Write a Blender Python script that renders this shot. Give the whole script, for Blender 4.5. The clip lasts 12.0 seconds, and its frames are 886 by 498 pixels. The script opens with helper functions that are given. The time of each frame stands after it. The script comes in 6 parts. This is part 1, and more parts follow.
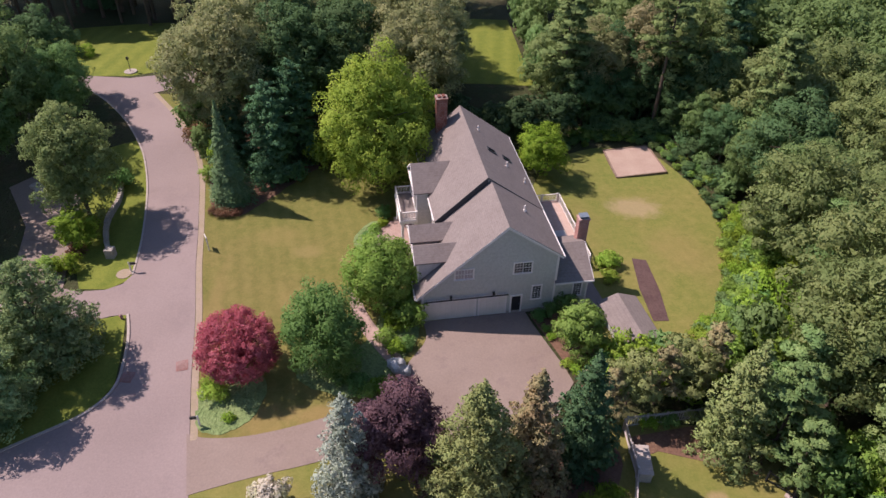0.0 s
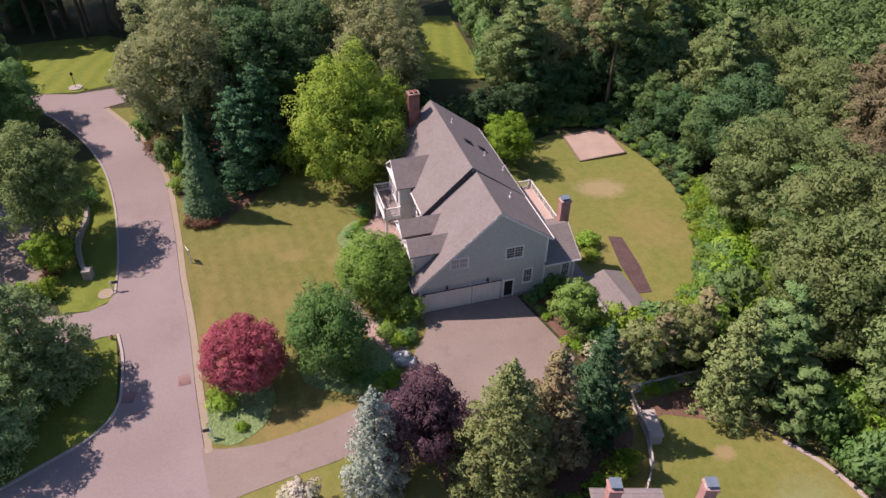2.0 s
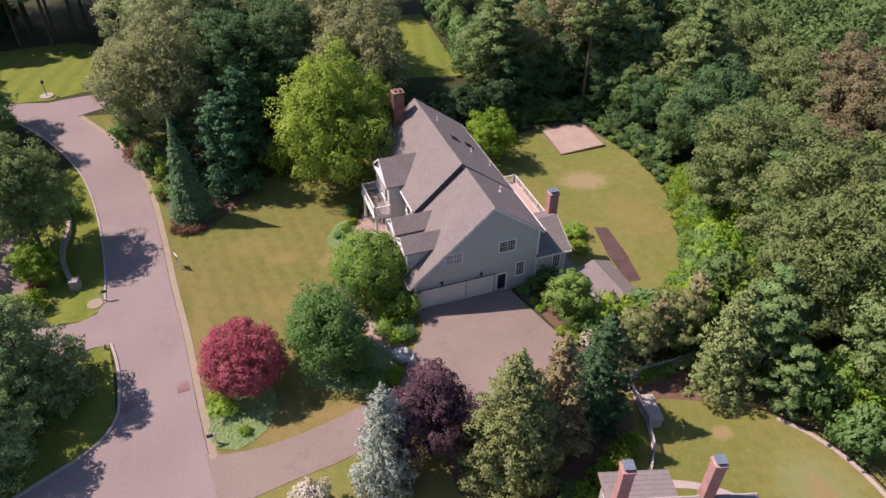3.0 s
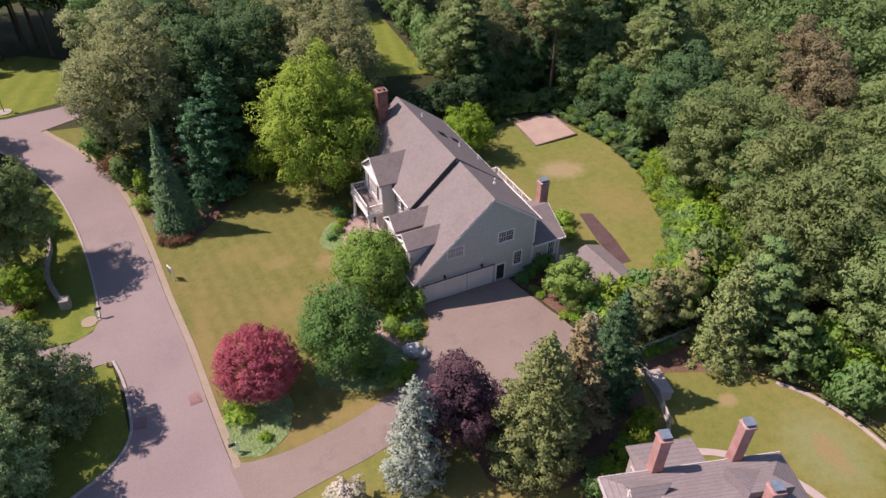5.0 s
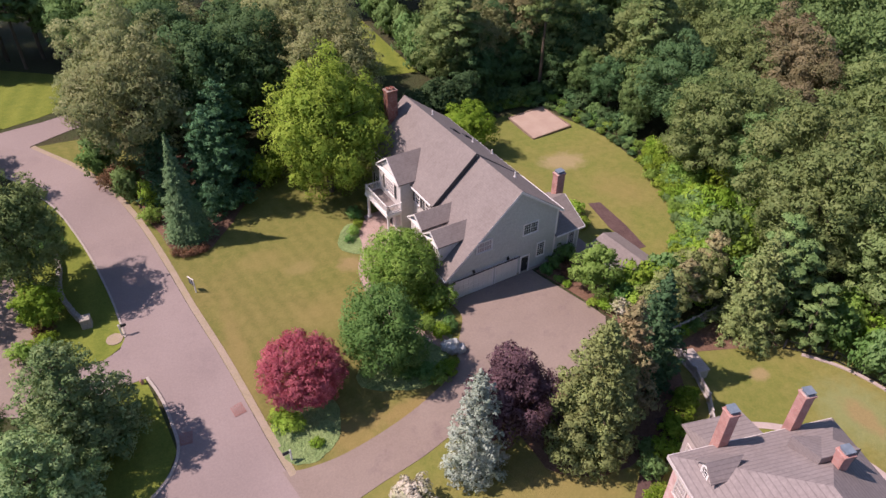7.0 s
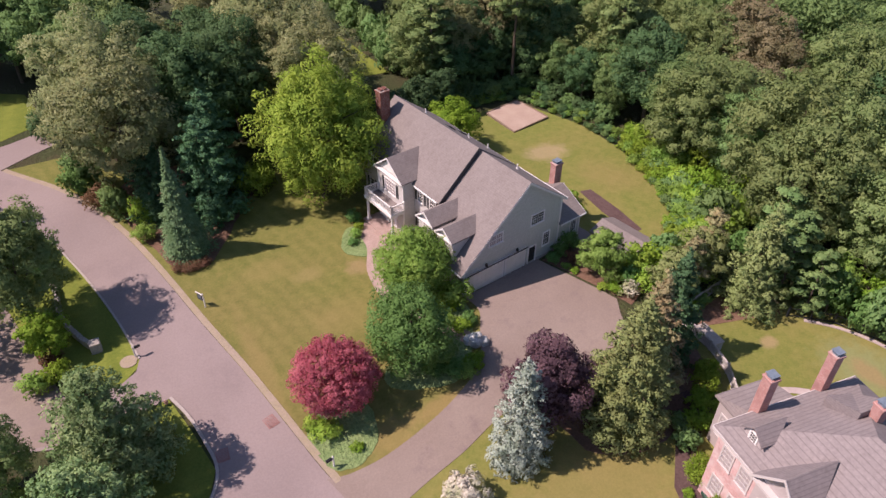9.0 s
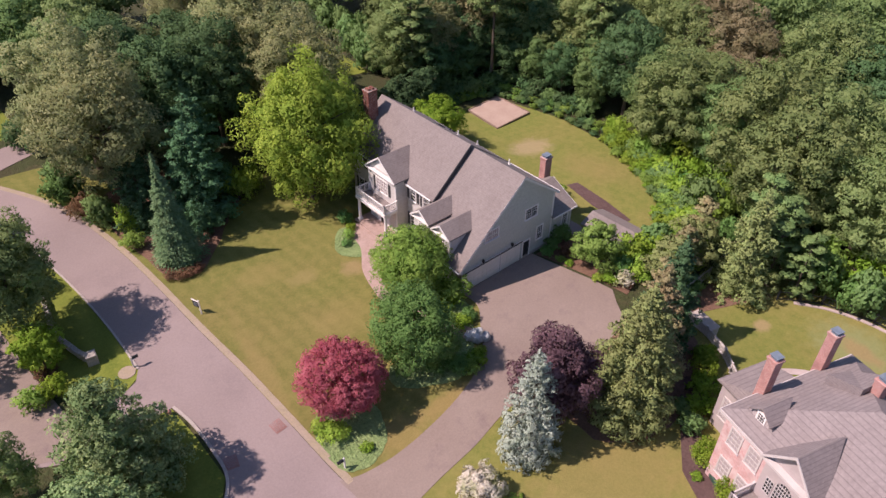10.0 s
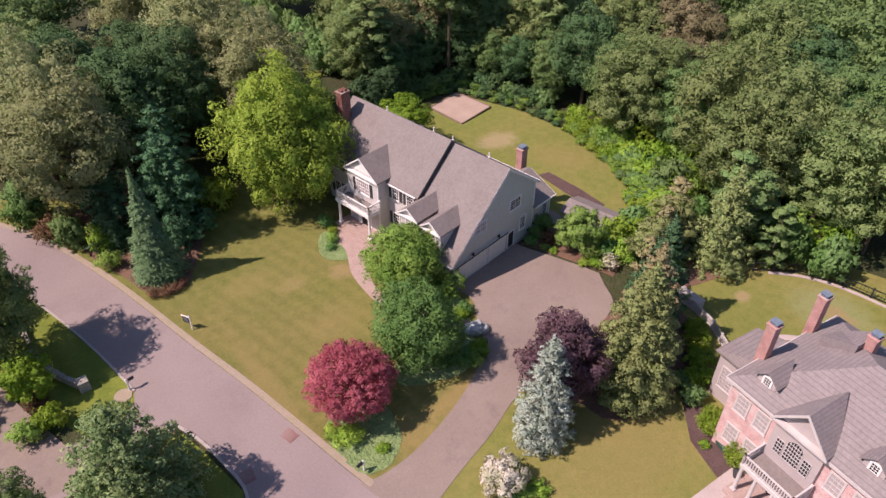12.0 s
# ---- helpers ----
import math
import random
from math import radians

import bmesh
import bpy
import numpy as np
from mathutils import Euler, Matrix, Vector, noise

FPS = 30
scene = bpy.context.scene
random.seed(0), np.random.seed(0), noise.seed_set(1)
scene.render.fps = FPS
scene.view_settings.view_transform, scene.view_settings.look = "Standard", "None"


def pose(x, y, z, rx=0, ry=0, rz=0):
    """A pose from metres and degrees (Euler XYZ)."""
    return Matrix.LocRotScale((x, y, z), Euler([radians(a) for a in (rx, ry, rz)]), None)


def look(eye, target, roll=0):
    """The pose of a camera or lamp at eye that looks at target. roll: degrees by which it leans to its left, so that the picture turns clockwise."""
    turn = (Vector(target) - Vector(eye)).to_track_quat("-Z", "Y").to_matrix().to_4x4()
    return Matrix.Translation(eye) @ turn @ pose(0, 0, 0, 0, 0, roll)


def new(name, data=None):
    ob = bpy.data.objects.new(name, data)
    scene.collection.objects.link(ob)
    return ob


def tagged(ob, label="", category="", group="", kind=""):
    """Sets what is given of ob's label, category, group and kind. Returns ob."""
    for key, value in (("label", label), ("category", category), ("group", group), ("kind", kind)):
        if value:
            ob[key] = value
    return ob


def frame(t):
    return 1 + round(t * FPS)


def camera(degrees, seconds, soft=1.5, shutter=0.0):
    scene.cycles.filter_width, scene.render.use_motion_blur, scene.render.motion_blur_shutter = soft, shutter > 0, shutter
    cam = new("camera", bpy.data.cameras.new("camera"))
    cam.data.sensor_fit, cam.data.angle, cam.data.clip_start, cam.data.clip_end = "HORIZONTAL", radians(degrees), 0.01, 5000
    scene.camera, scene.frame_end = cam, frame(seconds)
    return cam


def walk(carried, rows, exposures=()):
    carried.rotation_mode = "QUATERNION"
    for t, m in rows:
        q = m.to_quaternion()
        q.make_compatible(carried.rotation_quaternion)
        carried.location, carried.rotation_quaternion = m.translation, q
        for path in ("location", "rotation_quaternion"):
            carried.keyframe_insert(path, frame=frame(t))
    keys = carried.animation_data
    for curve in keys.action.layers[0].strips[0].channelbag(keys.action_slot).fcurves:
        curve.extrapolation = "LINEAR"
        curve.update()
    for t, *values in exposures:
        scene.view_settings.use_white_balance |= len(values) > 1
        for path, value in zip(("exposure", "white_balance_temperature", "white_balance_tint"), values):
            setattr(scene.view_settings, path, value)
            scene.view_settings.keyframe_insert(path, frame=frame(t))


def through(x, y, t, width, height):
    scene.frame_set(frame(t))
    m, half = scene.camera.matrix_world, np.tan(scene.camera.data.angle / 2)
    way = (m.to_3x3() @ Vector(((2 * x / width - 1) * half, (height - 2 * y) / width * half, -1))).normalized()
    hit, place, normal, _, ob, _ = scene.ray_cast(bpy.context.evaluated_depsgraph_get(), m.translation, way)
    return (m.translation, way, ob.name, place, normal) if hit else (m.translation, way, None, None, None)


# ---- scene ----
cam = camera(64.5, 12.0)
METRES, EYE, TILT, LEAN, TURN = 36.0, 46.2, -38.44, -0.8, 0.0
ROWS = [
    (0.0, 0.0, 0.0, 0.0, 0.0, 0.0, 0.0),
    (0.5, -0.0451, -0.0077, -0.0049, -1.43, -0.01, 1.22),
    (1.0, -0.086, -0.0145, -0.0088, -2.83, -0.08, 2.4),
    (1.5, -0.1238, -0.0201, -0.0119, -4.23, -0.17, 3.57),
    (2.0, -0.1594, -0.0246, -0.0143, -5.62, -0.28, 4.72),
    (2.5, -0.1949, -0.0277, -0.0158, -7.0, -0.42, 5.82),
    (3.0, -0.2295, -0.0298, -0.0161, -8.32, -0.59, 6.86),
    (5.0, -0.384, -0.0224, -0.0084, -13.12, -1.32, 10.43),
    (5.5, -0.4306, -0.0146, -0.0034, -14.13, -1.51, 11.16),
    (6.0, -0.4793, -0.0042, 0.0041, -15.12, -1.71, 11.87),
    (6.5, -0.5299, 0.0083, 0.014, -16.15, -1.94, 12.64),
    (7.0, -0.5809, 0.0224, 0.0249, -17.34, -2.22, 13.51),
    (9.0, -0.7575, 0.0751, 0.0663, -22.54, -3.62, 17.4),
    (9.5, -0.7924, 0.0876, 0.0761, -23.97, -4.09, 18.37),
    (10.0, -0.8258, 0.1009, 0.0853, -25.4, -4.58, 19.31),
    (10.5, -0.8588, 0.1144, 0.0951, -26.81, -5.07, 20.23),
    (11.0, -0.89, 0.1279, 0.1054, -28.2, -5.56, 21.1),
    (11.5, -0.9193, 0.1411, 0.1152, -29.58, -6.07, 21.93),
    (12.0, -0.9508, 0.1567, 0.1275, -31.33, -6.72, 22.94),
]
# white balance and exposure
walk(cam, [(t, pose(0, 0, EYE, TILT, LEAN, TURN) @ pose(METRES * x, METRES * y, METRES * z, 90 + pitch, roll, yaw)) for t, x, y, z, yaw, pitch, roll in ROWS],
     exposures=[(0.0, 0.62, 6500, 19), (12.0, 0.65, 6600, 21)])

# ---- light ----
SUN_FROM = Vector((-0.579, 0.211, 0.788)).normalized()
world = bpy.data.worlds.new("world")
scene.world = world
world.use_nodes = True
wn = world.node_tree
sky = wn.nodes.new("ShaderNodeTexSky")
sky.sky_type = "NISHITA"
sky.sun_disc = False
sky.sun_elevation = math.asin(SUN_FROM.z)
sky.sun_rotation = math.atan2(SUN_FROM.x, SUN_FROM.y)
sky.dust_density = 0.6
sky.ozone_density = 3.0
wn.links.new(sky.outputs[0], wn.nodes["Background"].inputs[0])
wn.nodes["Background"].inputs[1].default_value = 0.088
sun_data = bpy.data.lights.new("sun", "SUN")
sun_data.energy, sun_data.angle, sun_data.color = 4.3, radians(0.6), (1.0, 0.87, 0.78)
sun = new("sun", sun_data)
sun.matrix_world = look((0, 0, 100), Vector((0, 0, 100)) - SUN_FROM)

# ---- materials ----


def mat_base(name, rough=0.8, spec=0.3):
    m = bpy.data.materials.new(name)
    m.use_nodes = True
    nt = m.node_tree
    b = nt.nodes["Principled BSDF"]
    b.inputs["Roughness"].default_value = rough
    b.inputs["Specular IOR Level"].default_value = spec
    return m, nt, b


def node(nt, kind, **kw):
    n = nt.nodes.new(kind)
    for k, v in kw.items():
        n.inputs[k.replace("_", " ")].default_value = v
    return n


def coords(nt, scale=(1, 1, 1), rz=0.0):
    tc = nt.nodes.new("ShaderNodeTexCoord")
    mp = nt.nodes.new("ShaderNodeMapping")
    mp.inputs["Scale"].default_value = scale
    mp.inputs["Rotation"].default_value = (0, 0, radians(rz))
    nt.links.new(tc.outputs["Object"], mp.inputs["Vector"])
    return mp.outputs["Vector"]


def noise_fac(nt, vec, scale, detail=4.0, rough=0.6, lo=0.35, hi=0.65):
    n = node(nt, "ShaderNodeTexNoise", Scale=scale, Detail=detail, Roughness=rough)
    nt.links.new(vec, n.inputs["Vector"])
    r = nt.nodes.new("ShaderNodeMapRange")
    r.inputs["From Min"].default_value, r.inputs["From Max"].default_value = lo, hi
    nt.links.new(n.outputs["Fac"], r.inputs["Value"])
    return r.outputs["Result"]


def mix(nt, fac, a, b, blend="MIX"):
    m = nt.nodes.new("ShaderNodeMix")
    m.data_type, m.blend_type = "RGBA", blend
    for sock, v in ((m.inputs[0], fac), (m.inputs[6], a), (m.inputs[7], b)):
        if isinstance(v, bpy.types.NodeSocket):
            nt.links.new(v, sock)
        elif isinstance(v, (int, float)):
            sock.default_value = v
        else:
            sock.default_value = (*v, 1.0)
    return m.outputs[2]


def bump(nt, b, height, strength=0.4, dist=0.02):
    n = nt.nodes.new("ShaderNodeBump")
    n.inputs["Strength"].default_value, n.inputs["Distance"].default_value = strength, dist
    nt.links.new(height, n.inputs["Height"])
    nt.links.new(n.outputs["Normal"], b.inputs["Normal"])


def two_tone(name, c1, c2, big=0.5, small=8.0, grain=0.25, rough=0.85, c3=None, bumpy=0.3, bdist=0.02, spec=0.3):
    """Large stains between two colours, with a finer grain over them and relief."""
    m, nt, b = mat_base(name, rough, spec)
    v = coords(nt)
    col = mix(nt, noise_fac(nt, v, big), c1, c2)
    if c3:
        col = mix(nt, noise_fac(nt, v, big * 2.7, 5.0, 0.65, 0.55, 0.72), col, c3)
    fine = noise_fac(nt, v, small, 3.0, 0.7, 0.3, 0.7)
    col = mix(nt, grain, col, mix(nt, fine, tuple(x * 0.45 for x in c1), tuple(min(1, x * 1.5) for x in c2)))
    nt.links.new(col, b.inputs["Base Color"])
    bump(nt, b, fine, bumpy, bdist)
    return m


def wave(nt, vec, scale, axis="X", distortion=0.0, profile="SIN"):
    w = node(nt, "ShaderNodeTexWave", Scale=scale, Distortion=distortion)
    w.bands_direction, w.wave_profile = axis, profile
    nt.links.new(vec, w.inputs["Vector"])
    return w.outputs["Fac"]


def patch_fac(nt, vec, x, y, rx, ry, most):
    """A worn place with a frayed edge: 1 at its middle, 0 outside."""
    mp = nt.nodes.new("ShaderNodeMapping")
    mp.inputs["Location"].default_value = (-x / rx, -y / ry, 0)
    mp.inputs["Scale"].default_value = (1 / rx, 1 / ry, 0)
    nt.links.new(vec, mp.inputs["Vector"])
    ln = nt.nodes.new("ShaderNodeVectorMath")
    ln.operation = "LENGTH"
    nt.links.new(mp.outputs[0], ln.inputs[0])
    wob = node(nt, "ShaderNodeTexNoise", Scale=0.9, Detail=5.0, Roughness=0.65)
    nt.links.new(vec, wob.inputs["Vector"])
    add = nt.nodes.new("ShaderNodeMath")
    add.operation = "MULTIPLY_ADD"
    add.inputs[1].default_value = 1.3
    nt.links.new(wob.outputs["Fac"], add.inputs[0])
    nt.links.new(ln.outputs["Value"], add.inputs[2])
    r = nt.nodes.new("ShaderNodeMapRange")
    r.inputs["From Min"].default_value, r.inputs["From Max"].default_value = 1.75, 1.15
    r.inputs["To Max"].default_value = most
    nt.links.new(add.outputs[0], r.inputs["Value"])
    return r.outputs["Result"]


def lawn_mat(name, green, dry, stripe_turn, lush=None, stripe=0.2, dry_lo=0.42, dry_hi=0.62, stripe_amt=0.35, patches=()):
    """Mown grass with mowing stripes, dry patches and fine tufts."""
    m, nt, b = mat_base(name, 0.9, 0.15)
    v = coords(nt)
    col = mix(nt, noise_fac(nt, v, 0.13, 5.0, 0.62, dry_lo, dry_hi), green, dry)
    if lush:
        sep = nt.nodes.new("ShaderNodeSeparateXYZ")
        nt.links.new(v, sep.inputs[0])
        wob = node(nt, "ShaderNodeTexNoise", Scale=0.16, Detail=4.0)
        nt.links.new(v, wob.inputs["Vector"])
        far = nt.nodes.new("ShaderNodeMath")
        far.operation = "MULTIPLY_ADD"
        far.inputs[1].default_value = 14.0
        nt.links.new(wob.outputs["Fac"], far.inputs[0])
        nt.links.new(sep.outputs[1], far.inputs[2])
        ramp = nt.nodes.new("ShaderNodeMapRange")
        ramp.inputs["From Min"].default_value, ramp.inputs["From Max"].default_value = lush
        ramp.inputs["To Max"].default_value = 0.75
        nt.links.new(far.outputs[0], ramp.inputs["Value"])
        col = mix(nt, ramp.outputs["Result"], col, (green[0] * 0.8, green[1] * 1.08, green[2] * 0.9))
    sv = coords(nt, (1, 1, 1), stripe_turn)
    st = wave(nt, sv, stripe, "X", 1.2)
    col = mix(nt, stripe_amt, col, mix(nt, st, tuple(x * 0.62 for x in green), tuple(x * 1.3 for x in dry)))
    col = mix(nt, noise_fac(nt, v, 0.5, 5.0, 0.7, 0.58, 0.75), col, tuple(x * 1.15 for x in dry))
    col = mix(nt, 0.45, col, mix(nt, noise_fac(nt, v, 1.1, 6.0, 0.75, 0.32, 0.68), tuple(x * 0.68 for x in green), tuple(x * 1.28 for x in dry)))
    for px, py, rx, ry, tone, most in patches:
        col = mix(nt, patch_fac(nt, v, px, py, rx, ry, most), col, tone)
    fine = noise_fac(nt, v, 5.0, 5.0, 0.8, 0.25, 0.75)
    col = mix(nt, 0.3 if patches else 0.4, col, mix(nt, fine, tuple(x * 0.45 for x in green), tuple(x * 1.35 for x in dry)))
    nt.links.new(col, b.inputs["Base Color"])
    bump(nt, b, noise_fac(nt, v, 9.0, 4.0, 0.8, 0.2, 0.8), 0.6, 0.05)
    return m


def leaf_mat(name, c1, c2, c3=None, through=0.42, spec=0.1, rough=0.7):
    """Leaves whose colour changes from leaf to leaf and from bough to bough."""
    m, nt, b = mat_base(name, rough, spec)
    geo = nt.nodes.new("ShaderNodeNewGeometry")
    info = nt.nodes.new("ShaderNodeObjectInfo")
    v = coords(nt)
    col = mix(nt, geo.outputs["Random Per Island"], c1, c2)
    col = mix(nt, noise_fac(nt, v, 0.55, 3.0, 0.6, 0.4, 0.62), col, c3 or tuple(x * 0.7 for x in c1))
    hsv = nt.nodes.new("ShaderNodeHueSaturation")
    for sock, lo, hi in (("Hue", 0.485, 0.51), ("Value", 0.86, 1.12)):
        r = nt.nodes.new("ShaderNodeMapRange")
        r.inputs["To Min"].default_value, r.inputs["To Max"].default_value = lo, hi
        nt.links.new(info.outputs["Random"], r.inputs["Value"])
        nt.links.new(r.outputs["Result"], hsv.inputs[sock])
    nt.links.new(col, hsv.inputs["Color"])
    nt.links.new(hsv.outputs["Color"], b.inputs["Base Color"])
    tr = nt.nodes.new("ShaderNodeBsdfTranslucent")
    nt.links.new(hsv.outputs["Color"], tr.inputs["Color"])
    mx = nt.nodes.new("ShaderNodeMixShader")
    mx.inputs[0].default_value = through
    nt.links.new(b.outputs[0], mx.inputs[1])
    nt.links.new(tr.outputs[0], mx.inputs[2])
    nt.links.new(mx.outputs[0], nt.nodes["Material Output"].inputs["Surface"])
    return m


def lined(name, c1, c2, gap, axis="Z", dark=0.55, rough=0.7, amt=0.6, big=0.6, spec=0.3):
    """Courses (shingles, clapboards) as fine lines across the given axis, with weathering."""
    m, nt, b = mat_base(name, rough, spec)
    v = coords(nt)
    col = mix(nt, noise_fac(nt, v, big, 5.0, 0.65), c1, c2)
    col = mix(nt, 0.45, col, mix(nt, noise_fac(nt, v, 4.0, 5.0, 0.8, 0.3, 0.7), tuple(x * 0.6 for x in c1), tuple(x * 1.3 for x in c2)))
    w = wave(nt, v, 0.31416 / gap, axis, 0.0, "SAW")
    r = nt.nodes.new("ShaderNodeMapRange")
    r.inputs["From Min"].default_value, r.inputs["From Max"].default_value = 0.75, 1.0
    nt.links.new(w, r.inputs["Value"])
    lo = nt.nodes.new("ShaderNodeMath")
    lo.operation = "MULTIPLY"
    lo.inputs[1].default_value = amt
    nt.links.new(r.outputs["Result"], lo.inputs[0])
    col = mix(nt, lo.outputs[0], col, tuple(x * dark for x in c1))
    nt.links.new(col, b.inputs["Base Color"])
    bump(nt, b, w, 0.35, 0.015)
    return m


def brick_mat(name, c1, c2, mortar, wash=None):
    m, nt, b = mat_base(name, 0.85, 0.2)
    tc = nt.nodes.new("ShaderNodeTexCoord")
    sep = nt.nodes.new("ShaderNodeSeparateXYZ")
    nt.links.new(tc.outputs["Object"], sep.inputs[0])
    add = nt.nodes.new("ShaderNodeMath")
    nt.links.new(sep.outputs[0], add.inputs[0])
    nt.links.new(sep.outputs[1], add.inputs[1])
    com = nt.nodes.new("ShaderNodeCombineXYZ")
    nt.links.new(add.outputs[0], com.inputs[0])
    nt.links.new(sep.outputs[2], com.inputs[1])
    br = node(nt, "ShaderNodeTexBrick", Color1=(*c1, 1), Color2=(*c2, 1), Mortar=(*mortar, 1), Scale=1.0, Mortar_Size=0.006, Brick_Width=0.215, Row_Height=0.075)
    nt.links.new(com.outputs[0], br.inputs["Vector"])
    v = coords(nt)
    col = mix(nt, noise_fac(nt, v, 1.2, 4.0, 0.6, 0.45, 0.7), br.outputs["Color"], tuple(x * 0.7 for x in c2))
    if wash:
        col = mix(nt, noise_fac(nt, v, 0.9, 5.0, 0.7, 0.47, 0.62), col, wash)
    nt.links.new(col, b.inputs["Base Color"])
    bump(nt, b, br.outputs["Fac"], -0.3, 0.01)
    return m


M_FLOOR = two_tone("woodland_floor", (0.062, 0.048, 0.025), (0.040, 0.057, 0.018), 0.12, 2.5, 0.4, 0.95, (0.102, 0.068, 0.040), 0.8, 0.15)
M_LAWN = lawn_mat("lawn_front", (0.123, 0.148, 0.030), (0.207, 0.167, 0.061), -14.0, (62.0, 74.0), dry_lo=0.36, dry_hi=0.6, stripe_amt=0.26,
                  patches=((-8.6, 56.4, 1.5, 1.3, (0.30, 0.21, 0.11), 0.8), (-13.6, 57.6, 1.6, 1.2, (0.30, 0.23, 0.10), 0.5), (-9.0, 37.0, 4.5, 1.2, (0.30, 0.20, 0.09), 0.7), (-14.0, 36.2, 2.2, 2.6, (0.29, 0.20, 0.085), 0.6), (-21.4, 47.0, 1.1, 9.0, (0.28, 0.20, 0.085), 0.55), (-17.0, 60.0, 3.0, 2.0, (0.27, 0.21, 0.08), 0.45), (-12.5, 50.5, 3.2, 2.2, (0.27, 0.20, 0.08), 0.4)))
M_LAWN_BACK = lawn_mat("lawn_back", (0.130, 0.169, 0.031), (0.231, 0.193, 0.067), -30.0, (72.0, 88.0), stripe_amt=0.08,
                       patches=((23.2, 68.4, 3.6, 2.4, (0.36, 0.27, 0.17), 0.85), (21.2, 29.6, 1.1, 0.9, (0.34, 0.24, 0.14), 0.85), (26.0, 23.0, 3.6, 4.6, (0.22, 0.24, 0.11), 0.9), (26.1, 22.6, 1.2, 2.4, (0.30, 0.20, 0.11), 0.8), (26.0, 60.0, 3.0, 4.0, (0.27, 0.20, 0.08), 0.45), (-2.0, 24.5, 9.0, 5.0, (0.26, 0.19, 0.08), 0.6), (9.0, 26.0, 3.0, 2.0, (0.27, 0.20, 0.085), 0.4)))
M_LAWN_FAR = lawn_mat("lawn_far", (0.106, 0.164, 0.024), (0.196, 0.205, 0.041), 5.0, stripe=0.11, dry_lo=0.5, dry_hi=0.75, stripe_amt=0.5)
M_ROAD = two_tone("asphalt_old", (0.237, 0.184, 0.177), (0.271, 0.213, 0.207), 0.08, 6.0, 0.14, 0.85, (0.223, 0.173, 0.170), 0.2, 0.01)
M_DRIVE = two_tone("asphalt_drive", (0.217, 0.165, 0.143), (0.251, 0.196, 0.171), 0.15, 6.0, 0.16, 0.85, (0.179, 0.131, 0.126), 0.2, 0.01)
M_VERGE = two_tone("sandy_verge", (0.33, 0.255, 0.215), (0.29, 0.235, 0.16), 0.9, 7.0, 0.3, 0.95)
M_KERB = two_tone("granite_kerb", (0.340, 0.292, 0.267), (0.405, 0.348, 0.324), 0.8, 9.0, 0.3, 0.8)
M_SAND = two_tone("sand", (0.340, 0.243, 0.203), (0.389, 0.292, 0.243), 0.5, 8.0, 0.15, 0.95)
M_PAVER = two_tone("pink_paving", (0.313, 0.218, 0.191), (0.375, 0.272, 0.245), 1.2, 6.0, 0.3, 0.85)
M_MULCH = two_tone("dark_mulch", (0.081, 0.047, 0.045), (0.113, 0.069, 0.065), 0.8, 6.0, 0.35, 0.95, None, 0.7, 0.05)
M_BROWN_MULCH = two_tone("brown_mulch", (0.130, 0.069, 0.049), (0.178, 0.105, 0.073), 0.6, 5.0, 0.4, 0.95, None, 0.7, 0.05)
M_BED = two_tone("low_green_plants", (0.146, 0.221, 0.077), (0.222, 0.284, 0.120), 0.9, 4.0, 0.45, 0.9, (0.103, 0.174, 0.068), 0.9, 0.12)
M_ROOF = lined("roof_shingles", (0.181, 0.150, 0.143), (0.223, 0.189, 0.181), 0.14, "Z", 0.6, 0.9, 0.35)
M_SIDING = lined("grey_clapboard", (0.456, 0.462, 0.439), (0.513, 0.513, 0.490), 0.11, "Z", 0.6, 0.6, 0.4)
M_NROOF = lined("slate_shingles", (0.203, 0.170, 0.170), (0.251, 0.212, 0.211), 0.2, "Z", 0.45, 0.85, 0.6)
M_WHITE = two_tone("white_paint", (0.701, 0.653, 0.643), (0.760, 0.712, 0.701), 1.0, 12.0, 0.06, 0.5, None, 0.1, 0.005)
M_TRIM = two_tone("aged_white_paint", (0.476, 0.425, 0.421), (0.527, 0.476, 0.468), 1.0, 12.0, 0.06, 0.5, None, 0.1, 0.005)
M_CREAM = two_tone("pinkish_cream_paint", (0.381, 0.320, 0.320), (0.429, 0.365, 0.360), 0.8, 12.0, 0.1, 0.6, None, 0.1, 0.005)
# lighter copy of the siding: the front's sunlit look is put into the colour
M_SIDING_LIT = lined("sunlit_clapboard", (0.53, 0.49, 0.48), (0.58, 0.535, 0.525), 0.11, "Z", 0.7, 0.6, 0.3)
M_DOOR = two_tone("beige_garage_paint", (0.650, 0.611, 0.572), (0.715, 0.663, 0.624), 1.0, 12.0, 0.06, 0.5, None, 0.1, 0.005)
M_DARK = two_tone("dark_paint", (0.016, 0.018, 0.023), (0.024, 0.026, 0.029), 2.0, 12.0, 0.1, 0.45)
M_SHUTTER = two_tone("shutter_paint", (0.041, 0.041, 0.045), (0.057, 0.055, 0.057), 2.0, 12.0, 0.1, 0.55)
M_METAL = two_tone("zinc_cap", (0.121, 0.154, 0.194), (0.170, 0.203, 0.251), 3.0, 14.0, 0.1, 0.4, None, 0.1, 0.005)
M_LEAD = two_tone("lead_flashing", (0.028, 0.032, 0.041), (0.041, 0.045, 0.053), 2.0, 14.0, 0.1, 0.6)
M_BRICK = brick_mat("red_brick", (0.243, 0.097, 0.073), (0.194, 0.073, 0.057), (0.308, 0.251, 0.227))
